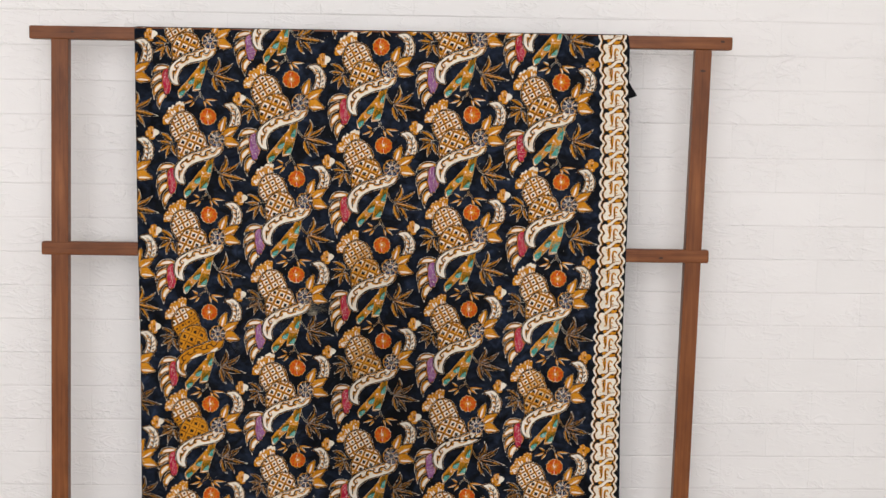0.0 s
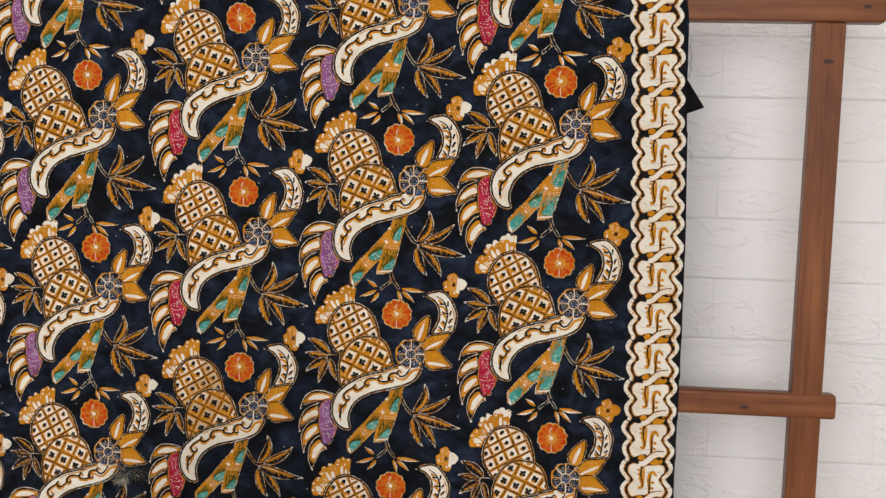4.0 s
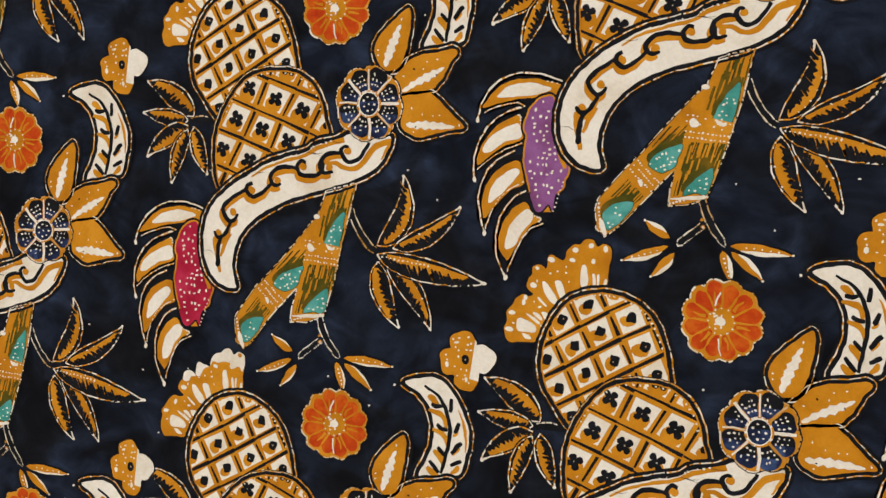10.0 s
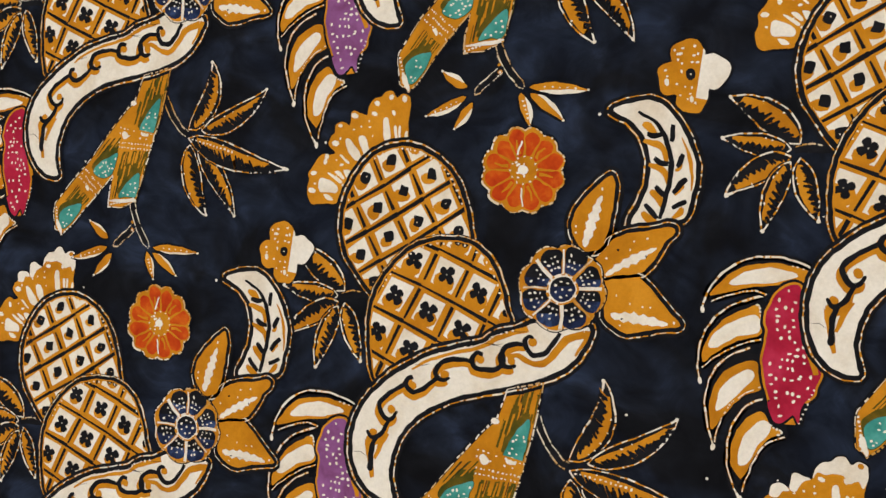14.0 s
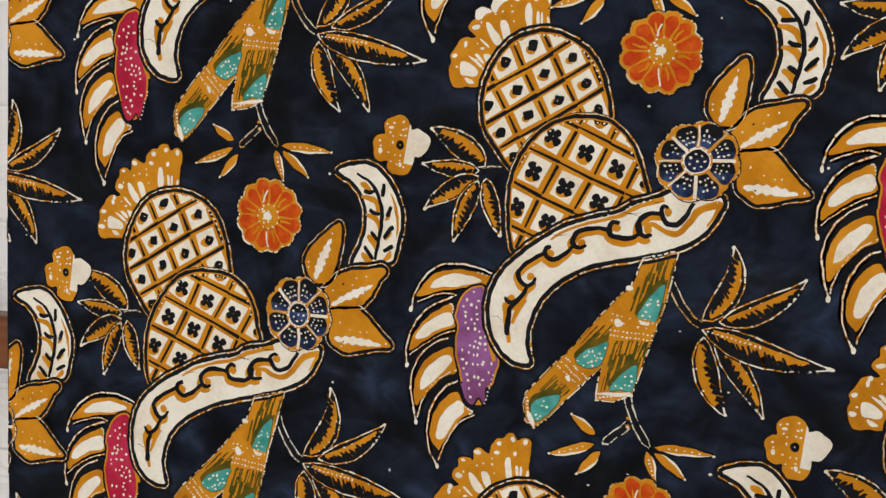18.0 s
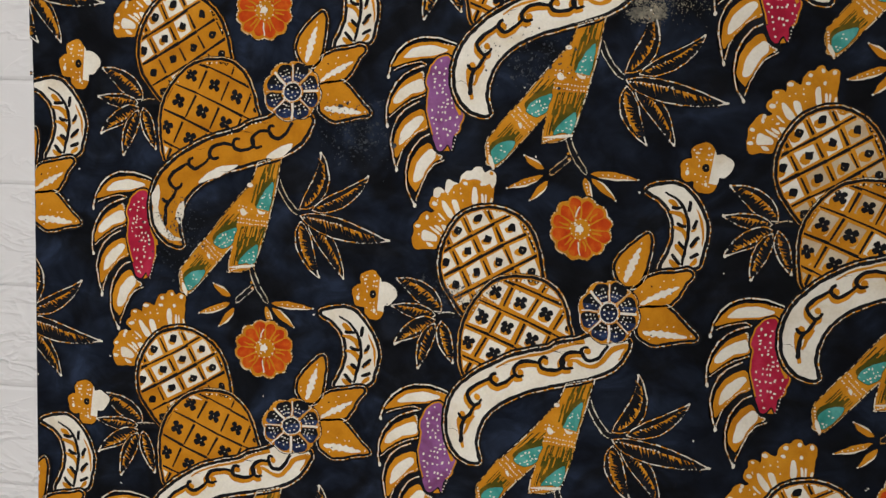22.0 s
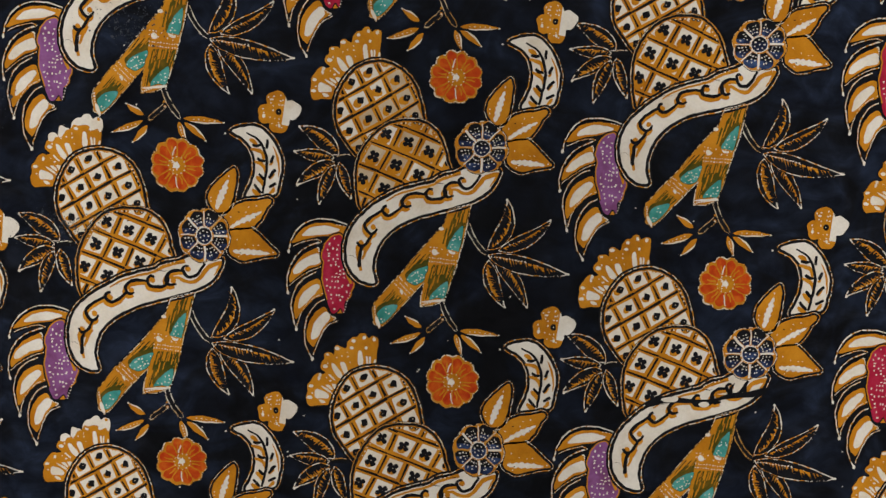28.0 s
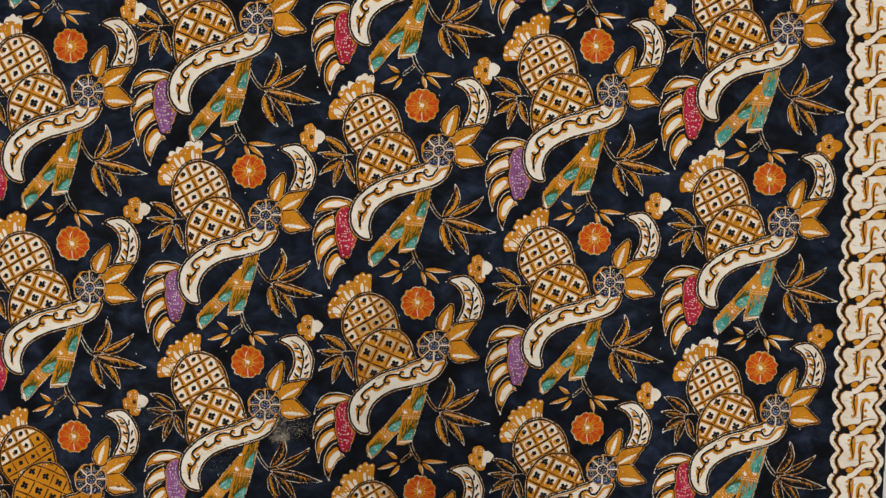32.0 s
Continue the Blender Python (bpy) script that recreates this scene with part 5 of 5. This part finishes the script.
COLUMN_5 = [(0.2180, 1.7960, -0.90, 0.990, 1.0), (0.2161, 1.5828, -1.06, 0.993, 1.018), (0.2215, 1.3624, -1.22, 1.020, 1.007), (0.2228, 1.1433, -2.06, 0.998, 1.003), (0.2203, 0.9224, -1.62, 0.986, 0.998), (0.2228, 0.7015, -0.92, 1.019, 0.992), (0.2230, 0.4840, -0.90, 0.990, 1.0)]
COLUMN_6 = [(0.4113, 1.6612, 0.51, 1.009, 1.016), (0.4216, 1.4375, -1.28, 1.034, 1.003), (0.4258, 1.2152, -1.83, 0.995, 1.011), (0.4232, 0.9940, -2.35, 1.001, 0.999), (0.4228, 0.7735, -0.90, 0.990, 1.0), (0.4255, 0.5555, -0.90, 0.990, 1.0)]
COLUMNS = {1: COLUMN_1, 2: COLUMN_2, 3: COLUMN_3, 4: COLUMN_4, 5: COLUMN_5, 6: COLUMN_6}
OCHRE, HALF = {(2, 4)}, {(2, 5)}
MIXED = {(3, 6), (4, 3), (4, 4), (6, 4)}
RICH = {(3, 0), (4, 0), (5, 0), (6, 0), (2, 1), (3, 1), (4, 1), (5, 1), (6, 1), (4, 2), (5, 2), (6, 2), (5, 3), (5, 4)}
LOW_ROWS = {(c, r) for c, places in COLUMNS.items() for r, p in enumerate(places) if p[1] < 1.02}
OTHER = {"crown": {(4, 1), (4, 2), (2, 2), (6, 1), (6, 2), (6, 3), (3, 2), (3, 4), (3, 5), (5, 1)}, "sprig": {(3, 0), (6, 0), (6, 2), (5, 1)}, "bamboo_stem": {(6, 1), (6, 2), (6, 3)}, "star_leaf": LOW_ROWS, "leaf_spray": LOW_ROWS}
for column, places in COLUMNS.items():
    for row, (x, z, lean, size, squeeze) in enumerate(places):
        turn = Matrix.Rotation(math.radians(-lean), 4, "Y") @ Matrix.Diagonal((size * squeeze, 1, size, 1))
        near_edge = x - 0.14 < -0.55 or z + 0.11 > TOP
        fit_in = (lambda me: trimmed(me, x, z, turn)) if near_edge else (lambda me: me)
        v = (3 * column + 5 * row) % PRINTS
        me = fit_in(PINE_MESH[v]["ochre" if (column, row) in OCHRE else "half" if (column, row) in HALF else "mixed" if (column, row) in MIXED else "rich" if (column, row) in RICH else "pale"])
        kids = []
        hue = "crimson" if column % 2 == 0 else "violet"
        for name, ink, base, label in MESH[v]:
            if name == "fruit_patch":
                base, label = PATCH_MESH[v]["slim" if column == 2 else hue], hue + " scalloped patch with pale dots"
            if name == "small_flower" and column == 6:
                base, label = SMALL_OCHRE, "small ochre flower"
            if name in OTHER and (column, row) in OTHER[name]:
                base = VARIANT[v][name]
            if name == "scroll_band" and (column, row) in OCHRE:
                base, label = SCROLL_OCHRE, "ochre scrolling band with pale streaks"
            got = fit_in(base)
            if got:
                kids.append((name, got, label))
        place = Matrix.Translation((x, 0, z)) @ (Matrix() if near_edge else turn)
        if me:
            motif = part("pineapple_motif", me, cloth, "printed pineapple with ochre lattice and dark cells")
            motif.matrix_basis = place
            for name, got, label in kids:
                part(name, got, motif, label)
        else:
            for name, got, label in kids:
                part(name, got, cloth, label).matrix_basis = place


# ---- the border down the right-hand side ----
def draw_border_unit():
    """One plaited unit about its middle, 50 mm high and 66 mm wide."""
    ink = Ink(6)
    ink.tris([(-31, -25.4), (35, -25.4), (35, 25.4), (-31, 25.4)], K)
    ink.up()
    left = [(-2.5, 15.7), (-6.2, 17.5), (-16.1, 17.9), (-20.6, 15.6), (-22.9, 11.6), (-21.9, 6.4), (-17.6, 1.4), (-15.8, -3.0), (-20.4, -7.9), (-23.2, -13.4), (-21.2, -19.8), (-17.2, -23.0), (-9.5, -21.2)]
    right = [(-2.7, -21.7), (2.9, -19.2), (6.8, -17.6), (11.0, -20.7), (16.5, -23.3), (21.8, -21.4), (25.2, -16.4), (24.0, -10.8), (20.2, -6.2), (16.8, -1.3), (18.8, 1.8), (23.1, 6.2), (23.9, 11.5), (20.6, 16.5), (10.3, 16.5)]
    body = [(x, (y + 2.7) * 1.07 - 2.7) for x, y in left + right]
    ink.fill([(x * 0.97, y) for x, y in body], G)
    ink.fill([(x * 0.92, y * 0.96) for x, y in body], W)
    for line, wide in (([(-4.2, 15.9), (-5.8, 10.2), (-5.8, 3.2), (-4.0, -5.2), (-3.3, -9.6), (-5.6, -12.3), (-8.3, -11.0)], 4.4), ([(12.8, 2.9), (10.5, 7.0), (7.0, 7.4), (4.8, 3.0), (4.6, -4.8), (5.5, -13.2), (4.8, -20.5)], 4.6), ([(-2.4, 14.3), (-2.3, 3.3), (-2.1, -6.5)], 3.4)):
        ink.stroke(line, lambda t: wide * (0.55 + 0.45 * math.sin(math.pi * t)), G)
    for x, y, r in [(*p, 1.9) for p in [(-8.8, 11.2), (-8.0, 5.2), (-6.7, -0.5)]] + [(*p, 2.2) for p in [(8.9, -5.4), (8.5, -12.5), (9.8, -17.4)]]:
        ink.tris(ellipse(x, y, r, r * 0.85, 9), G)
        ink.h += 0.000001
    ink.up()
    for line in ([(-3.7, 16.2), (-5.3, 10.2), (-5.2, 3.2), (-3.5, -5.1), (-2.9, -9.0), (-4.8, -11.4)], [(4.8, -21.1), (5.5, -17.4), (5.4, -10.3), (5.1, -3.3), (5.4, 1.4), (6.9, 4.0)]):
        ink.stroke(line, lambda t: 2.2 - 1.2 * t, K)
    rnd = random.Random(3)
    for y0 in (-13, 8):
        ink.stroke([(-21, y0 + 1), (-8, y0 - 1.5), (6, y0 + rnd.uniform(-1, 2)), (20, y0 - 0.5)], lambda t: 0.06 + 0.22 * math.sin(math.pi * t), K)
    return ink


def draw_knot():
    """The twist between two units."""
    ink = Ink(7)
    ink.fill([(-20.3, -3.7), (-14.2, 1.2), (-6.5, 4.3), (-0.8, 4.5), (-3.5, -1.2), (-8.7, -6.7), (-15.4, -6.7)], K)
    ink.fill([(-10.9, 0.5), (-7.5, 3.7), (-3.1, 3.3), (-2.2, -0.2), (-5.9, -2.7), (-9.4, -2.3)], G)
    ink.fill([(3.0, -2.3), (7.1, 0.9), (13.8, 0.6), (18.8, -1.4), (17.1, -5.7), (10.2, -7.9), (5.1, -6.4)], G)
    ink.fill([(9.8, 1.3), (13.8, 2.0), (17.9, 0.5), (13.9, -1.1)], K)
    strand = [(-8.6, -7.6), (-3.3, -6.2), (2.1, -1.5), (7.5, 3.5), (13.0, 5.9), (20.2, 6.2)]
    ink.stroke(strand, 8.6, K)
    ink.stroke(strand, 7.2, G)
    ink.stroke(strand, 5.8, W)
    return ink


def draw_edge_scallop(side):
    """The wavy cream line beside one unit."""
    ink = Ink(7)
    line = [(-25.6, 20.9), (-28.9, 16.3), (-29.7, 9.8), (-24.8, 2.9), (-21.6, -1.6), (-25.2, -6.1), (-28.7, -11.9), (-27.8, -19.3), (-24.6, -25.0), (-25.4, -29.6)] if side < 0 else [(24.3, 24.3), (28.9, 18.7), (30.3, 12.0), (26.0, 5.5), (21.8, 0.8), (23.6, -4.6), (29.0, -10.4), (30.3, -16.4), (27.4, -22.6), (24.6, -26.8)]
    ink.stroke([(x - side * 0.9, y) for x, y in line], 7.8, K)
    ink.stroke([(x - side * 0.4, y) for x, y in line], 5.2, G)
    ink.stroke([(x + side * 0.2, y) for x, y in line], lambda t: 4.3 + 0.6 * math.sin(12 * t), W)
    for y in (21, 12, 1, -8, -19):
        p = along(smooth_line(line, False), (25.4 - y) / 50.8)
        ink.strip([(p[0] - 3.2, p[1] - 0.8), (p[0] + 3.2, p[1] + 0.6)], 0.38, K)
        ink.strip([(p[0] - 2.8 * side, p[1] - 2), (p[0] - 1.4 * side, p[1] - 5)], lambda t: 1.8 * (1 - t) + 0.2, G)
    ink.up()
    return ink


UNITS = [draw_border_unit().warp(k).mesh("border_unit") for k in range(3)]
KNOTS = [draw_knot().warp(k).mesh("knot") for k in range(3)]
EDGES = [[draw_edge_scallop(s).warp(k).mesh("edge_line") for s in (-1, 1)] for k in range(3)]


def border_x(z):
    """The middle of the border, which sways as the cloth hangs."""
    return float(np.interp(z, (0.36, 0.56, 0.9, 1.17, 1.3, 1.4, 1.5, 1.6), (0.520, 0.520, 0.5212, 0.5250, 0.5252, 0.5232, 0.5192, 0.5135)))


zs = [LOW + 0.001 + (TOP - LOW - 0.005) * i / 40 for i in range(41)]
strip_v = [(border_x(q) + s, -0.0010, q) for q in zs for s in (-0.031, 0.035)]
strip_f = [(2 * i, 2 * i + 1, 2 * i + 3, 2 * i + 2) for i in range(40)]
border = part("border_strip", mesh_of("border_strip", strip_v, strip_f, [BLACK]), cloth, "black border band with plaited cream meanders")
z = 1.6088
rnd = random.Random(31)
while z > LOW + 0.03:
    x = border_x(z)
    v = rnd.randrange(3)
    for name, me, dz in (("border_unit", UNITS[v], 0.0), ("edge_line", EDGES[v][0], 0.0), ("edge_line", EDGES[v][1], 0.0), ("knot", KNOTS[v], -0.0254)):
        got = me
        if z + 0.03 > TOP:
            got = trimmed(me, x, z + dz)
        if got:
            part(name, got, border, "", (x, 0, z + dz))
    z -= 0.0508

# a dark corner of the hidden half, and threads of the raw edge
flap = Ink(0)
flap.h = -0.030
flap.tris([(535, 1516), (551, 1508), (580, 1463), (545, 1450)], K)
part("folded_corner", flap.mesh("folded_corner"), cloth, "black folded corner of the cloth behind")
rnd = random.Random(17)
for k in range(9):
    zt = rnd.uniform(1.40, 1.56)
    th = Ink(0)
    x0 = right_edge(zt) * 1000
    th.stroke([(x0 - 1, zt * 1000), (x0 + rnd.uniform(2, 7), zt * 1000 - rnd.uniform(4, 9)), (x0 + rnd.uniform(-1, 9), zt * 1000 - rnd.uniform(12, 25))], 0.3, K)
    part("loose_thread", th.mesh("loose_thread"), cloth)

# a misprint: a black gap with pale islands across one scroll
gap = Ink(9)
gap.fill([(147.5, 664.7), (161.1, 669.7), (173.5, 668.5), (185.9, 667.2), (198.3, 668.0), (209.2, 671.9), (222.9, 673.4), (235.9, 676.8), (232.7, 670.2), (214.9, 668.6), (203.9, 667.1), (195.7, 663.9), (184.7, 664.1), (172.3, 664.5), (159.9, 663.8), (151.7, 661.5)], K)
for pts in ([(207.2, 669.5), (209.0, 675.8), (213.0, 679.8), (211.5, 675.8), (211.3, 670.2)], [(218.6, 671.7), (219.4, 678.7), (222.6, 681.5), (221.7, 676.6), (221.6, 672.0)]):
    gap.fill(pts, K)
for pts in ([(159.8, 667.6), (165.9, 668.9), (171.4, 669.1), (171.1, 665.9), (166.0, 665.0), (161.2, 665.5)], [(186.8, 663.7), (190.4, 665.6), (194.0, 664.7), (194.4, 662.8), (190.3, 661.3)]):
    gap.fill(pts, W)
part("misprint_gap", gap.mesh("misprint_gap"), cloth, "black misprinted gap across a cream scroll")

# chalky scuffs on the print: clouds of fine flecks; place, number, spread in millimetres, fleck size, dye
rnd = random.Random(23)
SCUFFS = ((-0.1553, 0.9690, 900, 6.0, 7.0, 0.24, C), (-0.1602, 0.9592, 320, 2.6, 2.0, 0.40, C), (-0.1493, 0.9590, 320, 2.6, 2.4, 0.40, C), (-0.1340, 0.9700, 520, 9.0, 6.0, 0.24, C), (-0.1714, 0.9878, 160, 5.0, 3.0, 0.28, C), (-0.300, 0.985, 420, 11, 8, 0.36, F), (-0.325, 0.885, 420, 13, 9, 0.36, F), (-0.22, 0.93, 260, 13, 9, 0.36, F), (-0.268, 0.79, 300, 16, 6, 0.36, F), (-0.445, 0.82, 260, 10, 10, 0.36, F))
for cx, cz, n, sx, sz, r, tone in SCUFFS:
    sc = Ink(9)
    for _ in range(n):
        x, y, q, e = rnd.gauss(0, sx), rnd.gauss(0, sz), r * rnd.lognormvariate(0, 0.5), rnd.uniform(0, 6)
        sc.tris([(x + q * rnd.uniform(0.5, 1.4) * math.cos(e + k * 1.2566), y + q * rnd.uniform(0.5, 1.4) * math.sin(e + k * 1.2566)) for k in range(5)], tone)
        sc.h += 0.0000001
    part("scuff_mark", sc.mesh("scuff_mark"), cloth, "pale chalky scuff on the print" if tone == C else "faint blue-grey dust on the dark ground", (cx, 0, cz))

# stray specks of wax on the ground
sp = Ink(0)
sp.dots([(rnd.uniform(-540, 480), rnd.uniform(420, 1590)) for _ in range(260)], 0.55, W, 8)
specks = part("wax_specks", sp.mesh("wax_specks"), cloth, "scattered pale specks of wax")
tagged(specks, kind="stuff")

# ---- wall bricks, last ----
# foam panels of three and a half bricks, side by side
BRICK_W, BRICK_H = 0.218, 0.0808
PANEL_W, SEAM_X = 3.5 * BRICK_W, -0.26


def brick_mesh(seed, wide):
    """A pillow-edged embossed brick with an uneven face."""
    r = random.Random(seed)
    w, h = wide / 2 - 0.0001, BRICK_H / 2 - 0.0002
    xs, zs = (-w, -w + 0.0025, -w * 0.33, w * 0.33, w - 0.0025, w), (-h, -h + 0.0028, 0.0, h - 0.0028, h)
    tilt = r.uniform(-0.0003, 0.0003)
    verts, faces = [], []
    for j, zz in enumerate(zs):
        for i, xx in enumerate(xs):
            drop = 0.0010 if j in (0, 4) else 0.0003 if i in (0, 5) else tilt * (zz / h) - r.uniform(0.0, 0.00025)
            verts.append((xx, drop, zz))
    for j in range(4):
        for i in range(5):
            a = j * 6 + i
            faces.append((a, a + 1, a + 7, a + 6))
    return mesh_of("brick", verts, faces, [FOAM])


BRICKS = [brick_mesh(s, BRICK_W) for s in range(6)]
HALVES = [brick_mesh(s, BRICK_W / 2) for s in range(6, 10)]
rnd = random.Random(2)
rest_v, rest_f = [], []
z_row, row = 1.5640 + BRICK_H / 2 - 22 * BRICK_H, 0
while z_row < H - 0.03:
    spans = (0.5, 1, 1, 1) if row % 2 else (1, 1, 1, 0.5)
    for panel in range(-3, 4):
        x = SEAM_X + panel * PANEL_W
        for span in spans:
            x += span * BRICK_W / 2
            if X0 + 0.1 < x < X1 - 0.05 and z_row > 0.04:
                me = BRICKS[rnd.randrange(6)] if span == 1 else HALVES[rnd.randrange(4)]
                if -1.25 < x < 1.75 and 0.40 < z_row < 1.78:
                    part("brick", me, wall, "", (x, WALL_Y, z_row))
                else:
                    base = len(rest_v)
                    rest_v += [(v.co.x + x, v.co.y + WALL_Y, v.co.z + z_row) for v in me.vertices]
                    rest_f += [tuple(base + i for i in p.vertices) for p in me.polygons]
            x += span * BRICK_W / 2
    z_row += BRICK_H
    row += 1
rest = part("brick_field", mesh_of("brick_field", rest_v, rest_f, [FOAM]), wall)
tagged(rest, kind="stuff")
